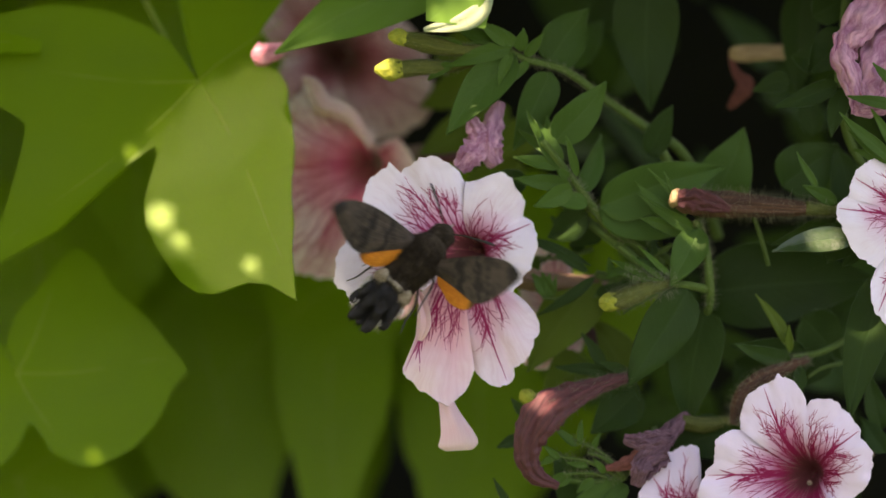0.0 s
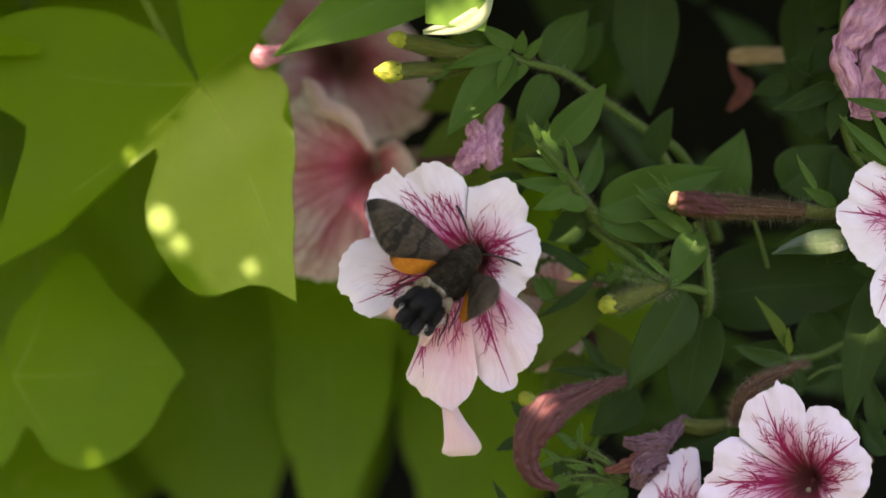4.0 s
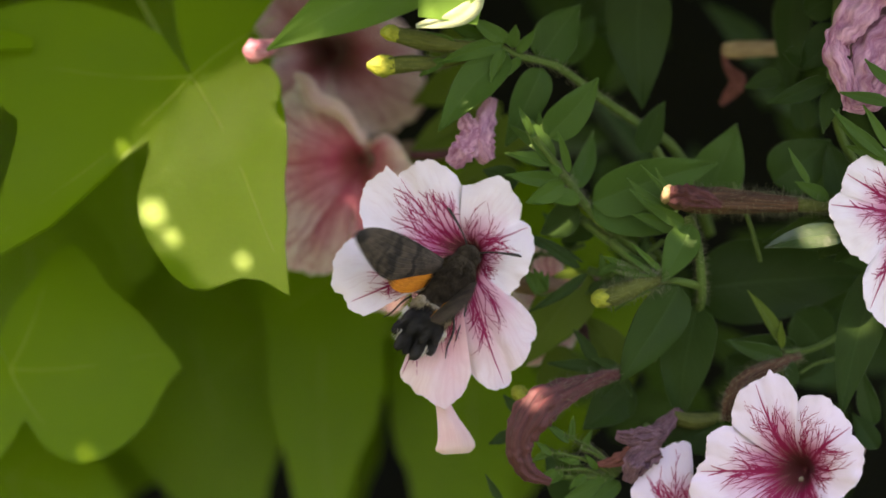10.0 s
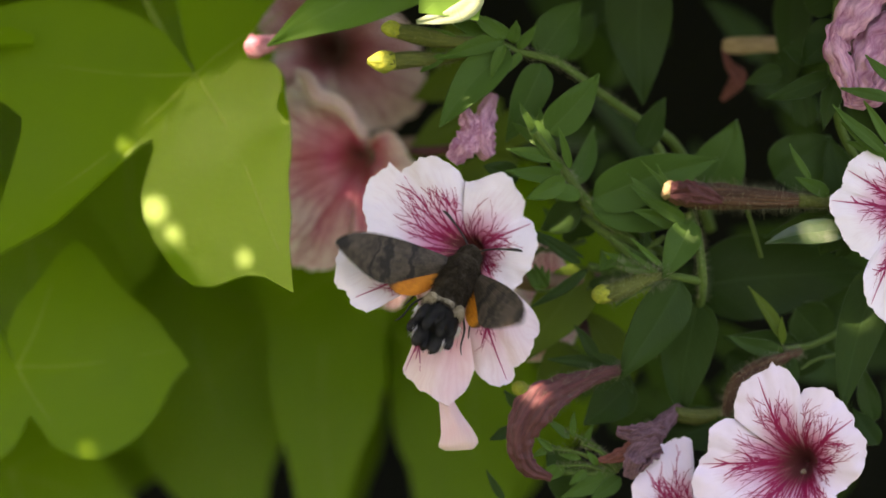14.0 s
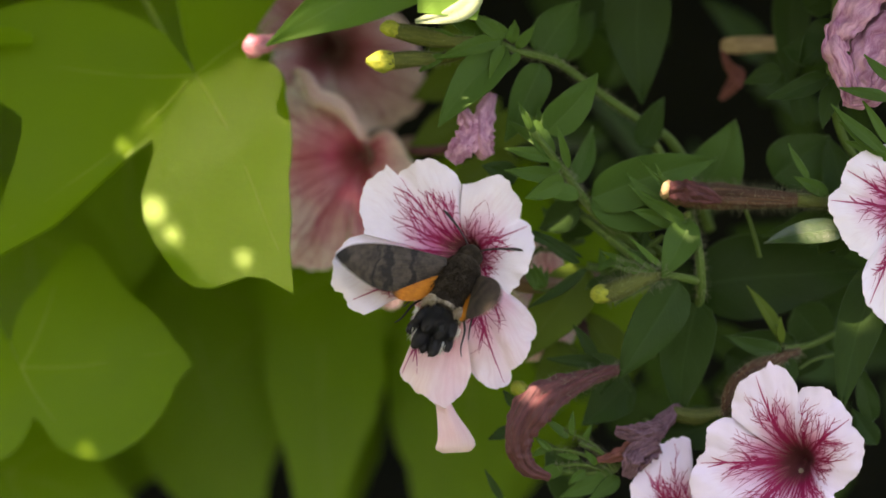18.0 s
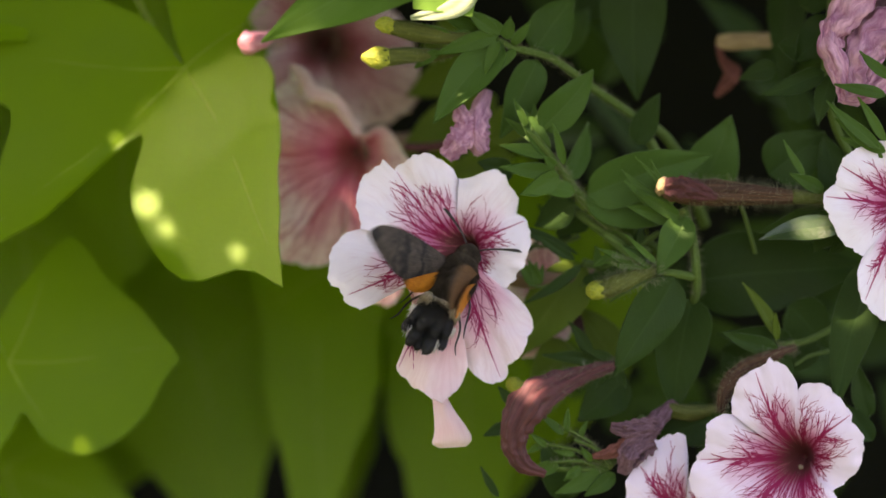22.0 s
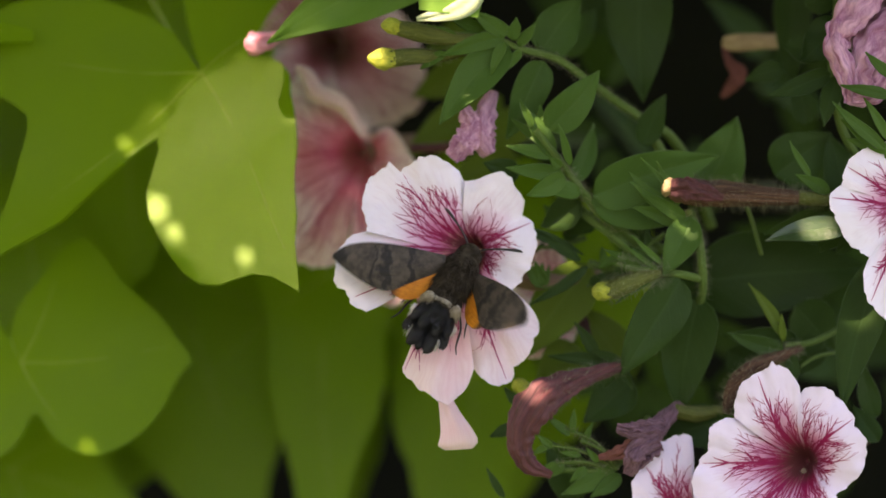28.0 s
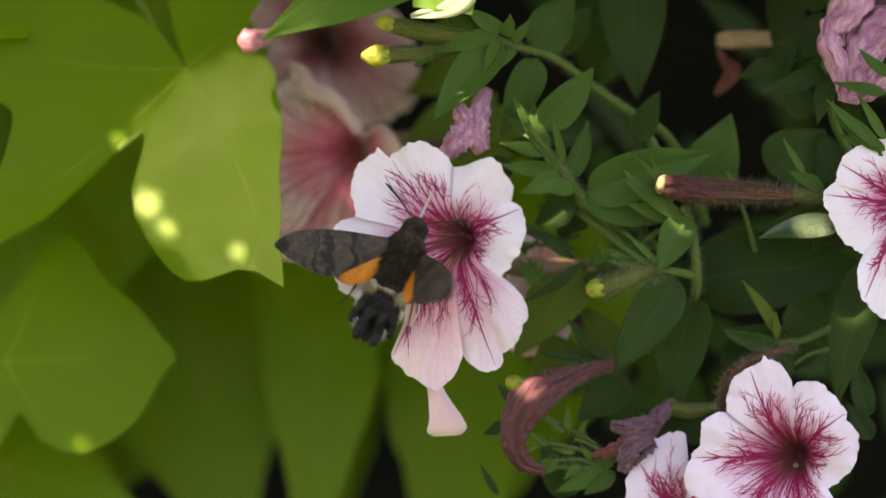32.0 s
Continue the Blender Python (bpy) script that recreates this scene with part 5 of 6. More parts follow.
def sun_screen():
    rng = random.Random(21)
    side = SUNWARD.cross(Vector((0, 1, 0))).normalized()
    fore = SUNWARD.cross(side).normalized()
    gaps = []
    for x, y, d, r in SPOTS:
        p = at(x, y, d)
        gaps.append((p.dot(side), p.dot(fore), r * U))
    loose = []
    for x, y, d, r, size in THIN:
        p = at(x, y, d)
        loose.append((p.dot(side), p.dot(fore), r * U, size))
    mid = at(784, 441, 6)
    c0, c1 = mid.dot(side), mid.dot(fore)
    verts, faces, uvs = [], [], []
    step = 0.0078
    for layer in range(5):
        for i in range(-17, 18):
            for j in range(-20, 21):
                a = c0 + (i + 0.29 * layer + rng.uniform(-0.25, 0.25)) * step
                b = c1 + (j + 0.5 * (i % 2) + 0.29 * layer + rng.uniform(-0.25, 0.25)) * step
                if any(math.hypot(a - g0, b - g1) < r for g0, g1, r, _ in loose):
                    continue
                h = mid.dot(SUNWARD) + 0.36 + 0.05 * layer + rng.uniform(0, 0.04)
                o = side * a + fore * b + SUNWARD * h
                turn = rng.uniform(0, 6.28)
                L, w = 0.0070, 0.0052
                ca, sa = math.cos(turn), math.sin(turn)
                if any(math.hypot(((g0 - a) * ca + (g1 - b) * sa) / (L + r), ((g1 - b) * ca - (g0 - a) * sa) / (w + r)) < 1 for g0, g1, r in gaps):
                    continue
                e = side * ca + fore * sa + SUNWARD * rng.uniform(-0.25, 0.25)
                f = SUNWARD.cross(e).normalized()
                k = len(verts)
                for u, v in ((-1, 0), (-0.45, 0.85), (0.3, 0.8), (1, 0), (0.3, -0.8), (-0.45, -0.85)):
                    verts.append(o + e * (u * L) + f * (v * w) + SUNWARD * (0.0015 * abs(v)))
                    uvs.append((u / 2 + 0.5, v / 2 + 0.5))
                faces += [(k, k + 1, k + 2, k + 3), (k, k + 3, k + 4, k + 5)]
    # tiny leaves in even ranks pass part of the sun in the thinned patch
    for g0, g1, r, size in loose:
        reach, p, q = r + 0.004, 0.0011, 0.0007
        for i in range(int(-reach / p), int(reach / p) + 1):
            for j in range(int(-reach / q), int(reach / q) + 1):
                a, b = g0 + (i + 0.5 * (j % 2) + rng.uniform(-0.06, 0.06)) * p, g1 + (j + rng.uniform(-0.06, 0.06)) * q
                if math.hypot(a - g0, b - g1) > reach or any(math.hypot(a - h0, b - h1) < k for h0, h1, k in gaps):
                    continue
                o = side * a + fore * b + SUNWARD * (mid.dot(SUNWARD) + 0.44 + rng.uniform(0, 0.01))
                k = len(verts)
                for u, v in ((-1, 0), (-0.45, 0.85), (0.3, 0.8), (1, 0), (0.3, -0.8), (-0.45, -0.85)):
                    verts.append(o + side * (u * size * p) + fore * (v * size * q))
                    uvs.append((u / 2 + 0.5, v / 2 + 0.5))
                faces += [(k, k + 1, k + 2, k + 3), (k, k + 3, k + 4, k + 5)]
    # small leaves round each gap trim it to the size of its sun spot
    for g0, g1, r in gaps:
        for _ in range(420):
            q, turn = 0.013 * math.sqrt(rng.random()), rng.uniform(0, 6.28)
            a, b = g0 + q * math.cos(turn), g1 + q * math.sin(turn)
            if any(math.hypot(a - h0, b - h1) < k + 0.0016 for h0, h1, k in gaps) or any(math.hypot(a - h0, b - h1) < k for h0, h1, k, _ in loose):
                continue
            o = side * a + fore * b + SUNWARD * (mid.dot(SUNWARD) + 0.36 + rng.uniform(0, 0.1))
            turn = rng.uniform(0, 6.28)
            e = side * math.cos(turn) + fore * math.sin(turn) + SUNWARD * rng.uniform(-0.3, 0.3)
            f = SUNWARD.cross(e).normalized()
            k = len(verts)
            for u, v in ((-1, 0), (-0.45, 0.85), (0.3, 0.8), (1, 0), (0.3, -0.8), (-0.45, -0.85)):
                verts.append(o + e * (u * 0.0019) + f * (v * 0.0014))
                uvs.append((u / 2 + 0.5, v / 2 + 0.5))
            faces += [(k, k + 1, k + 2, k + 3), (k, k + 3, k + 4, k + 5)]
    # larger leaves beyond, to keep sun off the rest of the planting
    for i in range(-16, 17):
        for j in range(-22, 10):
            a, b = i * 0.026, j * 0.026
            if abs(a) < 17 * step and -20 * step < b < 20 * step:
                continue
            o = side * (c0 + a) + fore * (c1 + b) + SUNWARD * (mid.dot(SUNWARD) + 0.36 + rng.uniform(0, 0.12))
            turn = rng.uniform(0, 6.28)
            e = side * math.cos(turn) + fore * math.sin(turn) + SUNWARD * rng.uniform(-0.2, 0.2)
            f = SUNWARD.cross(e).normalized()
            k = len(verts)
            for u, v in ((-1, 0), (-0.45, 0.85), (0.3, 0.8), (1, 0), (0.3, -0.8), (-0.45, -0.85)):
                verts.append(o + e * (u * 0.027) + f * (v * 0.022) + SUNWARD * (0.005 * abs(v)))
                uvs.append((u / 2 + 0.5, v / 2 + 0.5))
            faces += [(k, k + 1, k + 2, k + 3), (k, k + 3, k + 4, k + 5)]
    ob = part("overhead_foliage", mesh_of("overhead_foliage", verts, faces, uvs), OLIVE, None, "unseen leafy screen overhead, added to shade and dapple")
    return tagged(ob, category="foliage", kind="stuff")


sun_screen()
# an unseen, made-up bough that carries the screen, set in the dark backing
mid_ = at(784, 441, 6) + SUNWARD * 0.56
bough = empty("unseen_branch", Vector((-0.55, 0.62, 1.12)), "unseen made-up grey-brown branch that carries the leafy screen", "branch")
for name_, pts_, rad_ in (("bough", [(-0.55, 0.62, 1.0), (-0.52, 0.35, 1.3), (-0.40, 0.0, 1.36), mid_ + Vector((-0.1, 0.05, 0.06))], (0.018, 0.014, 0.010, 0.007)),
                          ("twig", [mid_ + Vector((-0.1, 0.05, 0.06)), mid_ + Vector((0.02, -0.02, 0.03)), mid_ + Vector((0.14, -0.04, 0.0))], (0.006, 0.004, 0.002))):
    part(name_, sweep(name_, [Vector(p) for p in pts_], rad_, sides=10, lump=0.12), BARK, bough, "", IDENT.copy())


# ---- the hawk-moth: x forwards, y to its left, z up its back; plan units ----
def egg(name, place, size, mat, parent, label="", lump=0.0, seed=0.0, n=16, m=20, power=1.0, turn=(0, 0, 0)):
    """A rounded body part, a little lumpy."""
    verts, faces, uvs = [], [], []
    rot = Euler([radians(a) for a in turn]).to_matrix()
    for i in range(n + 1):
        th = math.pi * i / n
        for j in range(m + 1):
            ph = 2 * math.pi * j / m
            v = Vector((math.cos(th), math.sin(th) ** power * math.cos(ph), math.sin(th) ** power * math.sin(ph)))
            k = 1 + lump * noise.noise(v * 2.3 + Vector((seed, 0, 0)))
            v = rot @ Vector((v.x * size[0], v.y * size[1], v.z * size[2])) * k + Vector(place)
            verts.append(v * U)
            uvs.append((i / n, j / m))
    row = m + 1
    for i in range(n):
        for j in range(m):
            faces.append((i * row + j, (i + 1) * row + j, (i + 1) * row + j + 1, i * row + j + 1))
    return part(name, mesh_of(name, verts, faces, uvs), mat, parent, label)


def pelt(parent, name, place, size, count, length, mat, seed, back=0.8):
    """Short hair lying backwards on a body part."""
    rng = random.Random(seed)
    verts, faces, uvs = [], [], []
    for _ in range(count):
        d = Vector((rng.gauss(0, 1), rng.gauss(0, 1), rng.gauss(0, 1))).normalized()
        p = Vector(place) + Vector((d.x * size[0], d.y * size[1], d.z * size[2])) * 0.97
        nrm = Vector((d.x / size[0], d.y / size[1], d.z / size[2])).normalized()
        w = (nrm * 0.5 + Vector((-back, rng.gauss(0, 0.15), rng.gauss(0, 0.15)))).normalized()
        side = w.cross(nrm)
        if side.length < 1e-6:
            continue
        side = side.normalized() * 1.1
        k = len(verts)
        verts += [(p + side) * U, (p - side) * U, (p + nrm * 1.2) * U, (p + w * length * rng.uniform(0.6, 1.2)) * U]
        faces += [(k, k + 1, k + 3), (k + 1, k + 2, k + 3), (k + 2, k, k + 3)]
        uvs += [(0, 0)] * 4
    return part(name, mesh_of(name, verts, faces, uvs), mat, parent, kind="stuff")


def wire(parent, name, pts, radii, mat, sides=8, label=""):
    return part(name, sweep(name, [Vector(p) * U for p in pts], [r * U for r in radii], sides=sides), mat, parent, label)


moth = empty("hawk_moth", at(784, 480, -1), "hovering hawk-moth, olive-brown body, orange hindwings, black tail fan", "moth")
thorax = egg("thorax", (45, 0, 2), (58, 36, 34), FUR, moth, "olive-brown furry thorax", lump=0.06, power=0.85)
pelt(thorax, "fur", (45, 0, 2), (58, 37, 34), 1900, 17, FUR, 1)
head = egg("head", (100, 0, 2), (27, 22, 20), FUR, moth, lump=0.06, seed=2)
pelt(head, "fur", (100, 0, 2), (27, 22, 20), 420, 9, FUR, 2)
for sgn in (1, -1):
    egg("eye", (108, sgn * 16, -2), (10, 8, 11), EYE_SHINE, head, "dark glossy compound eye")
    wire(moth, "antenna", [(116, sgn * 10, 10), (128, sgn * 28, 17), (139, sgn * 49, 21), (150, sgn * 71, 22), (153, sgn * 80, 20)], [1.4, 1.5, 2.0, 2.8, 0.9], CHITIN, label="dark clubbed antenna")
egg("abdomen", (-8, 0, -3), (44, 34, 30), FUR, moth, "grey-brown banded abdomen", lump=0.05, seed=4, power=0.75)
pelt(moth, "abdomen_fur", (-8, 0, -3), (44, 34, 30), 800, 15, FUR, 3, back=1.2)
egg("belly", (15, 0, -22), (70, 32, 20), FUR_TAWNY, moth, "tawny belly", lump=0.06, seed=6)
egg("pale_band", (-20, 0, -2), (9, 34.5, 31.5), FUR_BAND, moth, "grey-cream band round the abdomen", lump=0.12, seed=11, power=0.7)
abdomen_end = egg("abdomen_end", (-46, 0, -2), (34, 36, 30), FUR_BLACK, moth, "black scaled abdomen end", lump=0.06, seed=5, power=0.75)
pelt(abdomen_end, "fur", (-46, 0, -2), (34, 36, 30), 600, 10, FUR_BLACK, 4, back=1.5)
for sgn in (1, -1):
    patch_ = egg("pale_patch", (-22, sgn * 26, 8), (15, 12, 18), FUR_PALE, moth, "cream side patch", lump=0.12, seed=sgn)
    pelt(patch_, "fur", (-22, sgn * 26, 8), (15, 12, 18), 260, 13, FUR_PALE, 50 + sgn, back=1.3)
    for k, (wx, wy) in enumerate(((-48, 38), (-82, 29))):
        tuft = egg("white_tuft", (wx, sgn * wy, -4), (13, 6, 7), FUR_WHITE, moth, "white side tuft", lump=0.4, seed=k * 3 + sgn, n=8, m=10, turn=(0, 0, sgn * 20))
        pelt(tuft, "fur", (wx, sgn * wy, -4), (13, 6, 7), 60, 10, FUR_WHITE, 60 + k + sgn)
for k, (wx, wy, wz, sx, sy, sz, wt) in enumerate(((-84, 13, 1, 33, 13, 11, -7), (-84, -13, 1, 33, 13, 11, 7), (-86, 0, -6, 28, 10, 9, 0), (-66, 29, -3, 28, 12, 10, -20), (-66, -29, -3, 28, 12, 10, 20),
                                                  (-58, 11, 17, 30, 12, 10, -5), (-58, -11, 17, 30, 12, 10, 5), (-50, 27, 10, 26, 11, 10, -16), (-50, -27, 10, 26, 11, 10, 16))):
    tuft = egg("tail_tuft", (wx, wy, wz), (sx, sy, sz), FUR_BLACK, moth, "", lump=0.10, seed=k, n=12, m=14, power=0.75, turn=(0, 0, wt))
    pelt(tuft, "fur", (wx, wy, wz), (sx, sy, sz), 50, 8, FUR_BLACK, 80 + k, back=1.8)
proboscis = wire(moth, "proboscis", [(0, 0, 0), (22, 0, 5), (46, 0, 2), (64, 0, -16), (68, 0, -54), (60, 0, -98), (47, 0, -112), (36, 0, -104), (40, 0, -92)], [2.6, 2.4, 2.3, 2.2, 2.0, 1.8, 1.6, 1.3, 0.8], HORN, label="pale bent proboscis")
TONGUE = Vector((124, 0, -6)) * U
proboscis.matrix_basis = Matrix.Translation(TONGUE)
for sgn in (1, -1):
    wire(moth, "leg", [(60, sgn * 22, -28), (40, sgn * 46, -40), (-4, sgn * 58, -44), (-26, sgn * 64, -40)], [2.4, 2.0, 1.5, 0.9], CHITIN)
    wire(moth, "leg", [(20, sgn * 26, -30), (-10, sgn * 50, -40), (-46, sgn * 58, -42), (-66, sgn * 66, -36)], [2.4, 2.0, 1.5, 0.9], CHITIN)


def wing_mesh(name, span, outline, sgn, camber, ribs, mats):
    """outline: (share of span, leading edge, trailing edge); built outwards along y."""
    n, m = 22, 11
    s = np.linspace(0, 1, n)
    e = wavy(outline, s)
    g, uv = np.zeros((n, m, 3)), np.zeros((n, m, 2))
    for i in range(n):
        for j in range(m):
            v = j / (m - 1)
            x = e[i, 0] + (e[i, 1] - e[i, 0]) * v
            z = camber * math.sin(math.pi * v) * (1 - 0.5 * s[i]) + ribs * math.sin(v * 34) * s[i] - 6 * s[i] ** 2
            g[i, j] = (x * U, sgn * s[i] * span * U, z * U)
            uv[i, j] = (s[i], v)
    if sgn > 0:
        g, uv = g[:, ::-1], uv[:, ::-1]
    me = sheet(name, g, uv, 0.00012)
    me.materials.append(mats[0])
    me.materials.append(mats[1])
    for f in me.polygons:
        f.material_index = 1 if f.index < 2 * (n - 1) * (m - 1) and f.index % 2 == 0 else 0
    return me


WING = 200
wings = []
for sgn in (1, -1):
    w = part("forewing", wing_mesh("forewing", WING, [(0, 12, -18), (0.15, 15, -30), (0.3, 18, -46), (0.44, 20, -61), (0.56, 20, -62), (0.7, 18, -53), (0.84, 12, -39), (0.94, 2, -27), (1.0, -11, -17)], sgn, 5, 0.5, (FOREWING, UNDERWING)), None, moth, "grey-brown forewing with dark wavy bands")
    h = part("hindwing", wing_mesh("hindwing", 94, [(0, -6, -34), (0.25, -8, -60), (0.5, -12, -72), (0.75, -18, -74), (0.92, -28, -66), (1.0, -40, -54)], sgn, 4, 1.2, (HINDWING, HINDWING)), None, w, "orange hindwing with brown rim")
    h.location.z = -3 * U
    wings.append(w)
HINGE = {1: Vector((56, 32, 18)), -1: Vector((56, -32, 18))}
BODY = 240.0


def fly(hx, hy, hd, tx, ty, near, roll):
    """The moth's pose: head and tail on the plan, the head's depth; near: 1 if the tail is nearer than the head, -1 if it is farther."""
    a = at(hx, hy, hd)
    flat = Vector(((hx - tx) * U, 0, (ty - hy) * U))
    reach = BODY * U
    if flat.length > 0.985 * reach:
        flat = flat * (0.985 * reach / flat.length)
    x = (flat + Vector((0, near * math.sqrt(max(reach ** 2 - flat.length_squared, 0)), 0))).normalized()
    z = Vector((0, -1, 0))
    z = (z - x * z.dot(x)).normalized()
    m = Matrix((x, z.cross(x), z)).transposed().to_4x4() @ Matrix.Rotation(radians(roll), 4, "X")
    return Matrix.Translation(a - x * 122 * U) @ m


def beat(body, sgn, tx, ty, near, twist):
    """A wing's pose in the moth's space, its tip over (tx, ty) on the plan."""
    hinge = body @ (HINGE[sgn] * U)
    k = 1 + hinge.y / D
    tip = Vector(((tx - 784) * U * k, hinge.y, H + (441 - ty) * U * k)) - hinge
    tip.y = 0
    if tip.length > 0.98 * WING * U:
        tip = tip * (0.98 * WING * U / tip.length)
    s = (tip + Vector((0, -near * math.sqrt(max((WING * U) ** 2 - tip.length_squared, 0)), 0))).normalized()
    y = s * sgn
    if twist == 180:
        # raised over the back, the chord along the body
        x = body.to_3x3().col[0]
        x = (x - y * x.dot(y)).normalized()
        return body.inverted() @ (Matrix.Translation(hinge) @ Matrix((x, y, x.cross(y))).transposed().to_4x4())
    z = Vector((0, -1, 0))
    z = (z - y * z.dot(y)).normalized()
    m = Matrix((y.cross(z), y, z)).transposed().to_4x4() @ Matrix.Rotation(radians(twist), 4, "Y")
    return body.inverted() @ (Matrix.Translation(hinge) @ m)


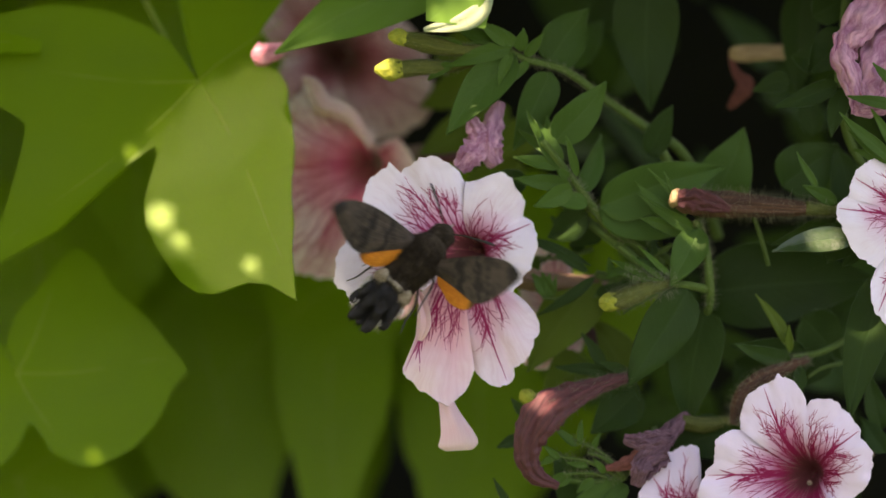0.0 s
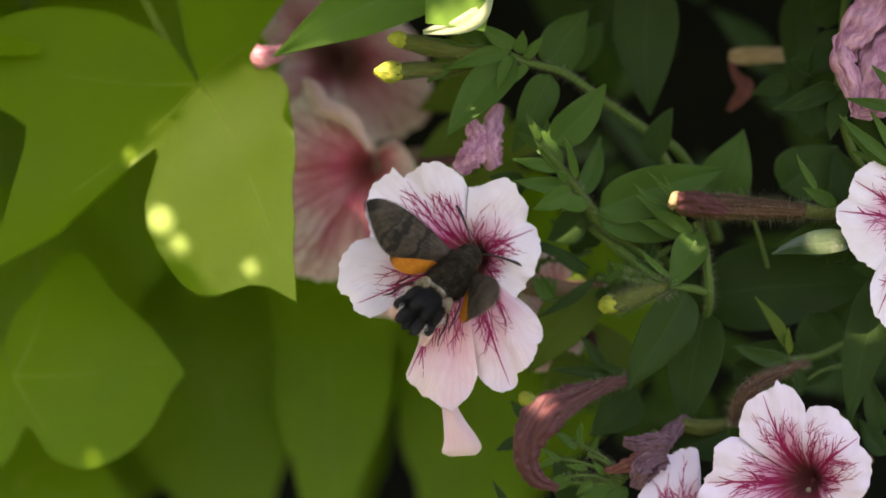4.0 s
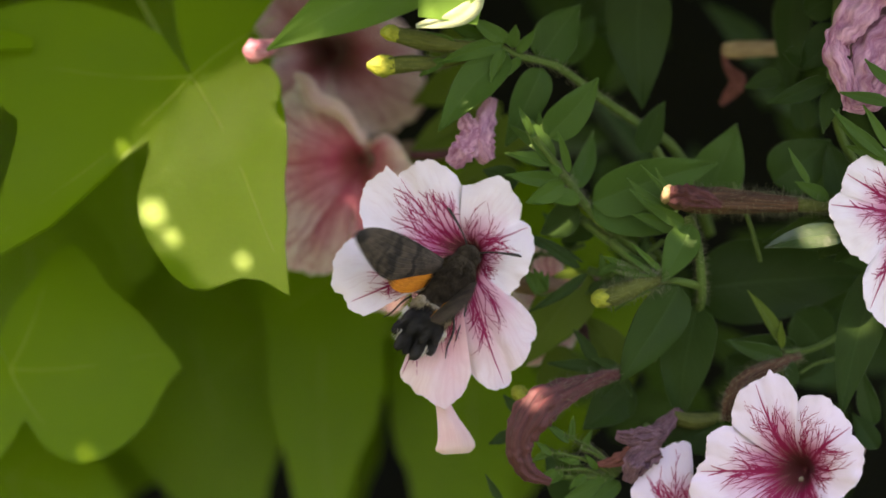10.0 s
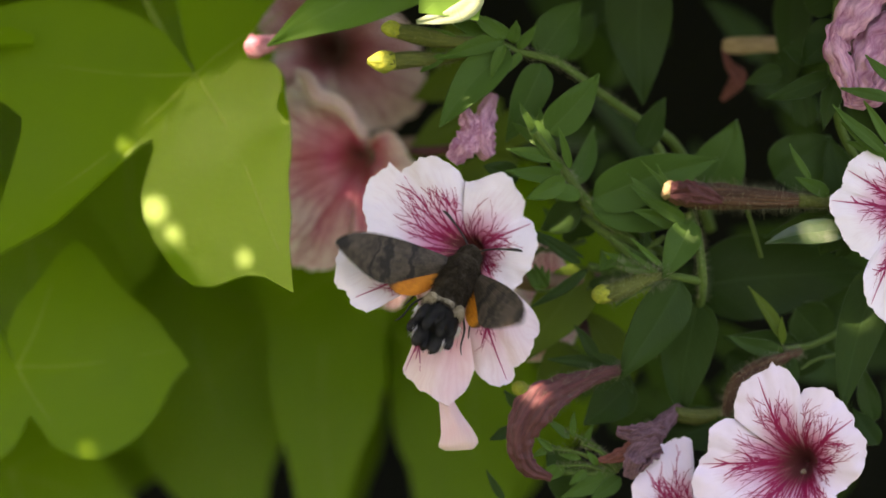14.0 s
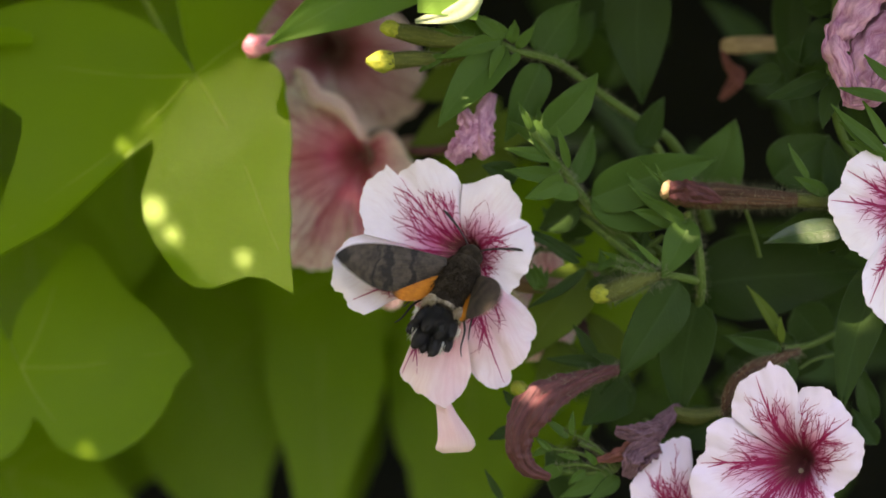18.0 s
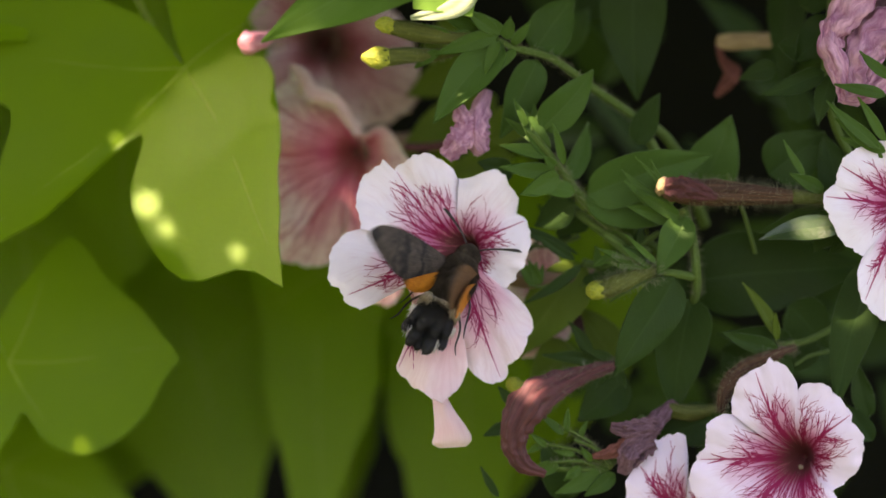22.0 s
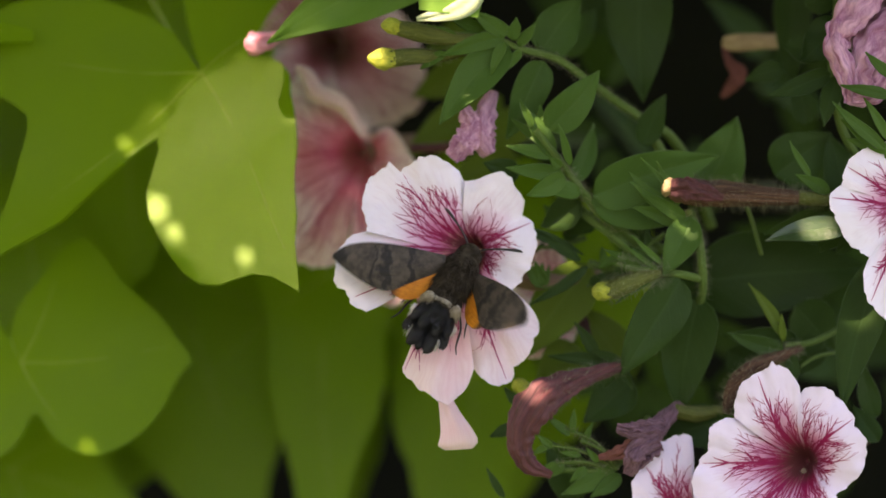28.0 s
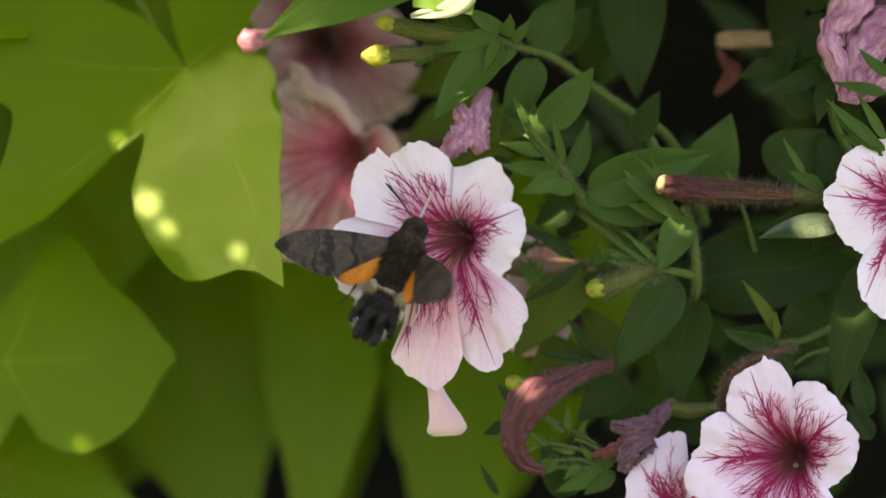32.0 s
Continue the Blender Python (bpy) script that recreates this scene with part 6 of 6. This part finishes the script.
# ---- what moves ----
def motions():
    # head x, y, depth; tail x, y; side nearer; roll; then each wing's tip x, y, side nearer, twist
    flight = [
        (0, 795, 405, -0.45, 628, 578, 1, 0, (603, 355, 1, 0), (915, 475, 1, 0)),
        (0.1, 765, 404, -0.54, 625, 565, 1, 0, (541, 337, 1, 0), (850, 455, 1, 0)),
        (0.2, 761, 400, -0.59, 629, 552, 1, 0, (542, 340, 1, 0), (851, 455, 1, 0)),
        (0.3, 774, 400, -0.59, 614, 555, 1, 0, (594, 378, 1, 0), (892, 480, 1, 0)),
        (0.4, 745, 376, -0.72, 614, 566, 1, 0, (530, 328, 1, 0), (777, 438, 1, 0)),
        (0.5, 738, 360, -0.81, 621, 566, 1, 0, (502, 296, 1, 0), (743, 440, 1, 0)),
        (0.6, 711, 344, -0.9, 580, 549, 1, 0, (486, 321, 1, 0), (727, 361, 1, 0)),
        (0.7, 671, 312, -0.9, 543, 523, 1, 0, (448, 245, 1, 0), (797, 398, 1, 0)),
        (0.8, 638, 270, -0.9, 455, 441, 1, -15, (441, 206, 1, 0), (663, 350, 1, 0)),
        (0.9, 631, 264, -0.9, 429, 369, 1, -30, (454, 104, 1, 0), (683, 334, 1, 0)),
        (1, 651, 251, -0.9, 421, 329, 1, -55, (498, 89, 1, 0), (628, 301, 1, -60)),
        (1.1, 663, 254, -0.9, 463, 291, 1, -35, (503, 222, 1, 0), (717, 430, 1, 0)),
        (1.2, 703, 281, -0.9, 493, 304, 1, -30, (528, 206, 1, 0), (794, 405, 1, 0)),
        (1.3, 738, 293, -0.9, 551, 359, 1, -25, (518, 148, 1, 0), (738, 376, 1, 0)),
        (1.4, 775, 315, -0.9, 596, 407, 1, -15, (566, 197, 1, 0), (871, 389, 1, 0)),
        (1.5, 793, 326, -0.81, 667, 476, 1, 0, (653, 261, 1, 0), (990, 389, 1, 0)),
        (1.6, 827, 329, -0.72, 774, 549, 1, 0, (582, 384, 1, 0), (935, 361, 1, 0)),
        (1.7, 839, 328, -0.72, 825, 555, 1, 0, (655, 406, 1, 0), (1049, 360, 1, 0)),
        (1.8, 859, 331, -0.72, 848, 554, 1, 0, (669, 359, 1, 0), (935, 336, 1, 0)),
        (1.9, 844, 331, -0.72, 863, 559, 1, 0, (629, 439, 1, 0), (943, 348, 1, 0)),
        (2, 824, 331, -0.72, 859, 554, 1, 0, (597, 416, 1, 0), (1006, 356, 1, 0)),
        (2.1, 800, 347, -0.63, 811, 538, 1, 0, (674, 328, 1, 0), (956, 351, 1, 0)),
        (2.2, 788, 350, -0.54, 777, 527, 1, 0, (640, 297, 1, 0), (926, 327, 1, 0)),
        (2.3, 770, 366, -0.5, 729, 519, 1, 0, (564, 350, 1, 0), (930, 339, 1, 0)),
        (2.4, 772, 382, -0.45, 704, 527, 1, 0, (603, 275, 1, 0), (825, 435, 1, 0)),
        (2.5, 789, 404, -0.36, 675, 528, 1, 0, (554, 365, 1, 0), (977, 452, 1, 0)),
        (2.6, 798, 418, -0.27, 651, 556, 1, 0, (560, 331, 1, 0), (937, 480, 1, 0)),
        (2.7, 800, 426, -0.18, 648, 576, 1, 0, (633, 384, 1, 0), (930, 503, 1, 0)),
        (2.8, 808, 433, -0.09, 632, 568, 1, 0, (580, 358, 1, 0), (946, 507, 1, 0)),
        (3, 826, 438, 0, 621, 551, 1, 0, (578, 356, 1, 0), (869, 506, 1, 0)),
        (3.2, 837, 436, 0.2, 673, 524, 1, 0, (641, 336, 1, 0), (851, 511, 1, 0)),
        (3.5, 839, 435, 0.4, 691, 555, 1, 0, (657, 319, 1, 0), (836, 495, 1, 0)),
        (4, 841, 440, 0.5, 716, 575, 1, 0, (661, 345, 1, 0), (881, 515, 1, 0)),
        (4.5, 840, 440, 0.5, 722, 585, 1, 0, (600, 395, 1, 0), (905, 525, 1, 0)),
        (5, 840, 441, 0.5, 728, 588, 1, 0, (640, 381, 1, 0), (832, 541, 1, -60)),
        (5.5, 840, 441, 0.5, 732, 589, 1, 0, (691, 357, 1, 180), (798, 474, 1, 180)),
        (6, 842, 445, 0.5, 732, 599, 1, 0, (645, 382, 1, 0), (832, 557, 1, -60)),
        (6.5, 842, 443, 0.5, 752, 641, 1, 0, (691, 419, 1, 0), (822, 520, 1, -60)),
        (7, 844, 443, 0.5, 748, 625, 1, 0, (677, 399, 1, 0), (828, 550, 1, -60)),
        (7.5, 846, 444, 0.5, 734, 622, 1, 0, (697, 394, 1, 0), (828, 519, 1, -60)),
        (8, 848, 446, 0.5, 730, 624, 1, 0, (713, 366, 1, 180), (806, 479, 1, 180)),
        (8.5, 851, 448, 0.5, 731, 626, 1, 0, (716, 378, 1, 180), (809, 481, 1, 180)),
        (9, 851, 447, 0.5, 725, 625, 1, 0, (653, 415, 1, 0), (825, 565, 1, -60)),
        (9.5, 851, 449, 0.5, 731, 619, 1, 0, (664, 410, 1, 180), (811, 485, 1, 180)),
        (10, 851, 448, 0.5, 728, 634, 1, 0, (653, 411, 1, 0), (813, 566, 1, -60)),
        (10.5, 850, 449, 0.5, 742, 632, 1, 0, (701, 416, 1, 0), (812, 567, 1, -60)),
        (11, 851, 449, 0.5, 743, 638, 1, 0, (660, 426, 1, 0), (823, 567, 1, -60)),
        (11.5, 853, 451, 0.5, 747, 627, 1, 0, (606, 432, 1, 0), (924, 553, 1, 0)),
        (12, 853, 452, 0.5, 745, 625, 1, 0, (600, 423, 1, 0), (942, 564, 1, 0)),
        (12.5, 850, 454, 0.5, 750, 622, 1, 0, (601, 425, 1, 0), (913, 532, 1, 0)),
        (13, 850, 454, 0.5, 747, 630, 1, 0, (630, 420, 1, 0), (905, 517, 1, 0)),
        (13.5, 850, 455, 0.5, 760, 628, 1, 0, (613, 428, 1, 0), (921, 555, 1, 0)),
        (14, 850, 456, 0.5, 760, 631, 1, 0, (612, 429, 1, 0), (939, 566, 1, 0)),
        (14.5, 851, 455, 0.5, 753, 633, 1, 0, (622, 440, 1, 0), (904, 545, 1, 0)),
        (15, 851, 455, 0.5, 755, 631, 1, 0, (653, 422, 1, 0), (851, 553, 1, -60)),
        (15.5, 851, 455, 0.5, 751, 635, 1, 0, (603, 438, 1, 0), (925, 553, 1, 0)),
        (16, 851, 455, 0.5, 757, 633, 1, 0, (633, 428, 1, 0), (898, 538, 1, 0)),
        (16.5, 851, 454, 0.5, 753, 634, 1, 0, (720, 403, 1, 180), (811, 490, 1, 180)),
        (17, 853, 456, 0.5, 757, 630, 1, 0, (642, 423, 1, 0), (853, 544, 1, -60)),
        (17.5, 852, 456, 0.5, 754, 637, 1, 0, (629, 439, 1, 0), (854, 544, 1, -60)),
        (18, 853, 456, 0.5, 761, 637, 1, 0, (614, 454, 1, 0), (896, 540, 1, 0)),
        (18.5, 852, 455, 0.5, 754, 636, 1, 0, (601, 459, 1, 0), (929, 569, 1, 0)),
        (19, 852, 454, 0.5, 759, 637, 1, 0, (649, 437, 1, 0), (907, 542, 1, 0)),
        (19.5, 855, 457, 0.5, 759, 635, 1, 0, (702, 418, 1, 180), (815, 493, 1, 180)),
        (20, 855, 457, 0.5, 755, 643, 1, 0, (729, 423, 1, 180), (815, 493, 1, 180)),
        (20.5, 856, 458, 0.5, 762, 639, 1, 0, (671, 439, 1, 0), (848, 576, 1, -60)),
        (21, 856, 458, 0.5, 755, 642, 1, 0, (617, 450, 1, 0), (905, 523, 1, 0)),
        (21.5, 858, 459, 0.5, 764, 637, 1, 0, (607, 446, 1, 0), (929, 553, 1, 0)),
        (22, 859, 461, 0.5, 759, 639, 1, 0, (686, 420, 1, 180), (821, 499, 1, 180)),
        (22.5, 860, 462, 0.5, 758, 636, 1, 0, (663, 421, 1, 0), (844, 572, 1, -60)),
        (23, 860, 464, 0.5, 754, 638, 1, 0, (594, 462, 1, 0), (917, 534, 1, 0)),
        (23.5, 859, 466, 0.5, 755, 638, 1, 0, (597, 461, 1, 0), (910, 538, 1, 0)),
        (24, 857, 465, 0.5, 757, 637, 1, 0, (710, 420, 1, 180), (819, 503, 1, 180)),
        (24.5, 855, 466, 0.5, 749, 638, 1, 0, (676, 417, 1, 0), (844, 571, 1, -60)),
        (25, 855, 467, 0.5, 759, 633, 1, 0, (591, 446, 1, 0), (931, 557, 1, 0)),
        (25.5, 852, 464, 0.5, 762, 637, 1, 0, (681, 429, 1, 180), (814, 502, 1, 180)),
        (26, 852, 463, 0.5, 758, 637, 1, 0, (616, 453, 1, 0), (911, 543, 1, 0)),
        (26.5, 851, 462, 0.5, 753, 638, 1, 0, (655, 422, 1, 0), (845, 567, 1, -60)),
        (27, 851, 461, 0.5, 757, 633, 1, 0, (595, 451, 1, 0), (930, 561, 1, 0)),
        (27.5, 851, 460, 0.5, 759, 636, 1, 0, (690, 415, 1, 0), (845, 560, 1, -60)),
        (28, 850, 459, 0.5, 750, 635, 1, 0, (592, 457, 1, 0), (944, 574, 1, 0)),
        (28.5, 848, 459, 0.5, 760, 629, 1, 0, (643, 428, 1, 0), (867, 529, 1, 0)),
        (29, 847, 461, 0.5, 757, 621, 1, 0, (626, 445, 1, 0), (881, 536, 1, 0)),
        (29.5, 825, 463, 0, 728, 690, 1, 0, (610, 477, 1, 0), (845, 575, 1, 0)),
        (30, 825, 465, 0, 761, 670, 1, 0, (569, 505, 1, 0), (925, 540, 1, 0)),
        (30.5, 846, 451, 0.3, 760, 629, 1, 0, (584, 443, 1, 0), (947, 484, 1, 0)),
        (31, 845, 456, 0.3, 755, 621, 1, 0, (571, 458, 1, 0), (934, 496, 1, 0)),
        (31.5, 834, 449, 0, 752, 673, 1, 0, (621, 495, 1, 0), (837, 581, 1, 0)),
        (32, 765, 414, -0.36, 663, 638, 1, 0, (511, 444, 1, 0), (825, 534, 1, 0)),
    ]
    rows = []
    for t, hx, hy, hd, tx, ty, near, roll, lw, rw in flight:
        body = fly(hx, hy, hd, tx, ty, near, roll)
        rows.append((t, body, beat(body, 1, *lw), beat(body, -1, *rw)))
    walk(moth, [(t, body) for t, body, _, _ in rows])
    for i, (wing, sgn) in enumerate(((wings[0], 1), (wings[1], -1))):
        keys = []
        for (t0, _, *m0), (t1, _, *m1) in zip(rows, rows[1:]):
            a, b = m0[i], m1[i]
            keys.append((t0, a))
            n = max(1, round((t1 - t0) / 0.1))
            qa, qb = a.to_quaternion(), b.to_quaternion()
            qb.make_compatible(qa)
            steps = max(n, math.ceil(qa.rotation_difference(qb).angle / radians(60)))
            for k in range(1, steps):
                f = k / steps
                q = qa.slerp(qb, f)
                if n > 2:
                    # the stroke between: wings up and down about the body's axis
                    q = Matrix.Rotation(radians(sgn * (26 if k % 2 else -22)), 3, "X").to_quaternion() @ q
                keys.append((t0 + (t1 - t0) * f, Matrix.LocRotScale(a.translation, q, None)))
        keys.append((rows[-1][0], rows[-1][2 + i]))
        walk(wing, keys)
    # the tongue: held out in flight, bent down into the throat at the flower
    walk(proboscis, [(t, Matrix.Translation(TONGUE) @ Matrix.Rotation(radians(a), 4, "Y")) for t, a in ((0, 75), (0.5, 50), (0.9, 0), (1.4, 0), (2.2, 40), (2.8, 75), (31.4, 75), (32, 10))])

    at_rest = main_flower.matrix_basis.copy()
    walk(main_flower, [(t, Matrix.Translation((x * U, 0.0003 * y * 0.25, -y * U)) @ at_rest) for t, x, y in (
        (0, 0, 9), (0.5, 4, 1), (1, 0, 0), (1.5, 4, 2), (2, 4, 2), (2.5, 8, 2), (3, 3, 15), (3.5, 7, 14),
        (5.5, 6, 19), (6, 5, 21), (6.5, 12, 18), (7, 11, 18), (7.5, 10, 18), (8, 8, 19), (8.5, 5, 21), (9, 10, 19),
        (9.5, 9, 19), (10, 9, 22), (10.5, 10, 21), (11, 10, 21), (11.5, 11, 19), (12, 11, 20), (12.5, 11, 19), (13, 12, 24),
        (13.5, 10, 26), (14, 13, 23), (14.5, 11, 24), (16.5, 10, 24), (17, 11, 23), (17.5, 9, 27), (18, 10, 28), (18.5, 10, 26),
        (19, 12, 25), (19.5, 12, 25), (20, 12, 26), (20.5, 12, 28), (21, 12, 27), (21.5, 13, 26), (22, 12, 25), (22.5, 11, 25),
        (23, 12, 26), (23.5, 11, 26), (24, 12, 25), (24.5, 12, 26), (25, 10, 28), (25.5, 12, 27), (27.5, 15, 25), (28, 12, 27),
        (28.5, 11, 28), (29, 11, 31), (29.5, 10, 26), (30, 7, 28), (30.5, 8, 29), (31, 5, 27), (31.5, 10, 25), (32, 3, 7),
    )])
    at_rest = low_flower.matrix_basis.copy()
    walk(low_flower, [(t, Matrix.Translation((x * U, 0, -y * U)) @ at_rest) for t, x, y in (
        (0, 0, -0), (0.5, -2, -0), (1, 1, 3), (1.5, -2, -2), (2, 2, 8), (2.5, -4, 1), (3, 5, 3), (3.5, -1, 7),
        (5.5, 0, 9), (6, -3, 5), (6.5, 2, 6), (7, -0, -2), (7.5, 2, 9), (8, -2, 3), (8.5, -4, 1), (9, 5, 12),
        (9.5, -0, -5), (10, -1, 0), (10.5, 1, 2), (11, -3, -8), (11.5, 2, 0), (12, -4, 0), (12.5, 1, -3), (13, -1, -2),
        (13.5, 2, -9), (14, 2, -6), (14.5, 1, -3), (16.5, -3, -7), (17, 6, -9), (17.5, -1, -6), (18, 0, -7), (18.5, -6, -2),
        (19, 5, -9), (19.5, -6, -5), (20, 5, -6), (20.5, -4, -1), (21, 4, -2), (21.5, -4, -1), (22, 8, -7), (22.5, -4, -3),
        (23, 0, -3), (23.5, 2, -3), (24, 0, -6), (24.5, 0, -5), (25, 5, -4), (25.5, 2, -9), (27.5, 0, -3), (28, 2, -2),
        (28.5, -1, -6), (29, 1, -3), (29.5, -1, -6), (30, 2, -6), (30.5, 2, -5), (31, 0, -6), (31.5, 2, -7), (32, -1, -7),
    )])
    at_rest = big_leaf.matrix_basis.copy()
    walk(big_leaf, [(t, Matrix.Translation((x * U, 0, -y * U)) @ at_rest) for t, x, y in (
        (0, -2, -0), (0.5, -2, -0), (1, 1, 1), (1.5, -0, -0), (2, 7, 1), (2.5, 10, 4), (3, 9, 4), (3.5, 2, -0),
        (5.5, -0, -0), (6, -0, 0), (6.5, -1, -2), (7, 2, -2), (7.5, 4, -1), (8, 4, 1), (8.5, 1, 1), (9, 1, 1),
        (9.5, 2, 1), (10, -0, -1), (10.5, -0, -2), (11, 2, -0), (11.5, 1, 0), (12, 1, -1), (12.5, 3, 1), (13, 3, 1),
        (13.5, -5, -3), (14, 6, 2), (14.5, 1, -0), (16.5, -2, 0), (17, 4, 2), (17.5, 6, 5), (18, 9, 5), (18.5, 8, 6),
        (19, 9, 3), (19.5, 9, 6), (20, 15, 8), (20.5, 9, 4), (21, 2, 1), (21.5, 2, 0), (22, -3, -2), (22.5, -2, -0),
        (23, -2, -2), (23.5, 3, 1), (24, 3, -0), (24.5, 1, -0), (25, 5, 1), (25.5, 7, 0), (27.5, 15, 3), (28, 16, 4),
        (28.5, 9, 4), (29, 9, 3), (29.5, 9, 2), (30, 6, 0), (30.5, 2, -0), (31, 2, 1), (31.5, 2, 2), (32, -0, 2),
    )])
    at_rest = low_leaf.matrix_basis.copy()
    walk(low_leaf, [(t, Matrix.Translation((x * U, 0, -y * U)) @ at_rest) for t, x, y in (
        (0, 0, -1), (0.5, 0, 0), (1, 0, -2), (1.5, 0, 0), (2, -8, -1), (2.5, 11, -4), (3, 6, -1), (3.5, -5, 0),
        (5.5, 0, -3), (6, -3, -1), (6.5, -3, 0), (7, 7, -4), (7.5, -6, -2), (8, 20, -3), (8.5, 10, -1), (9, -6, 1),
        (9.5, 6, -2), (10, 2, -1), (10.5, 0, -1), (11, 9, -1), (11.5, 6, -1), (12, 18, 1), (12.5, 16, 0), (13, 6, 2),
        (13.5, 22, 2), (14, 14, 1), (14.5, -5, 2), (16.5, -5, -1), (17, 6, -1), (17.5, 3, -1), (18, 24, 3), (18.5, 16, 0),
        (19, 22, 4), (19.5, 13, 2), (20, 11, -1), (20.5, 8, -2), (21, 9, 0), (21.5, 4, -2), (22, 9, 0), (22.5, 11, 2),
        (23, 7, 2), (23.5, 11, -1), (24, 12, 2), (24.5, 9, 5), (25, 21, 6), (25.5, 20, -2), (27.5, 18, 2), (28, 21, -1),
        (28.5, 13, 2), (29, 26, 3), (29.5, 14, 1), (30, 17, 2), (30.5, 7, 0), (31, 7, 0), (31.5, 4, 1), (32, 3, 1),
    )])


motions()
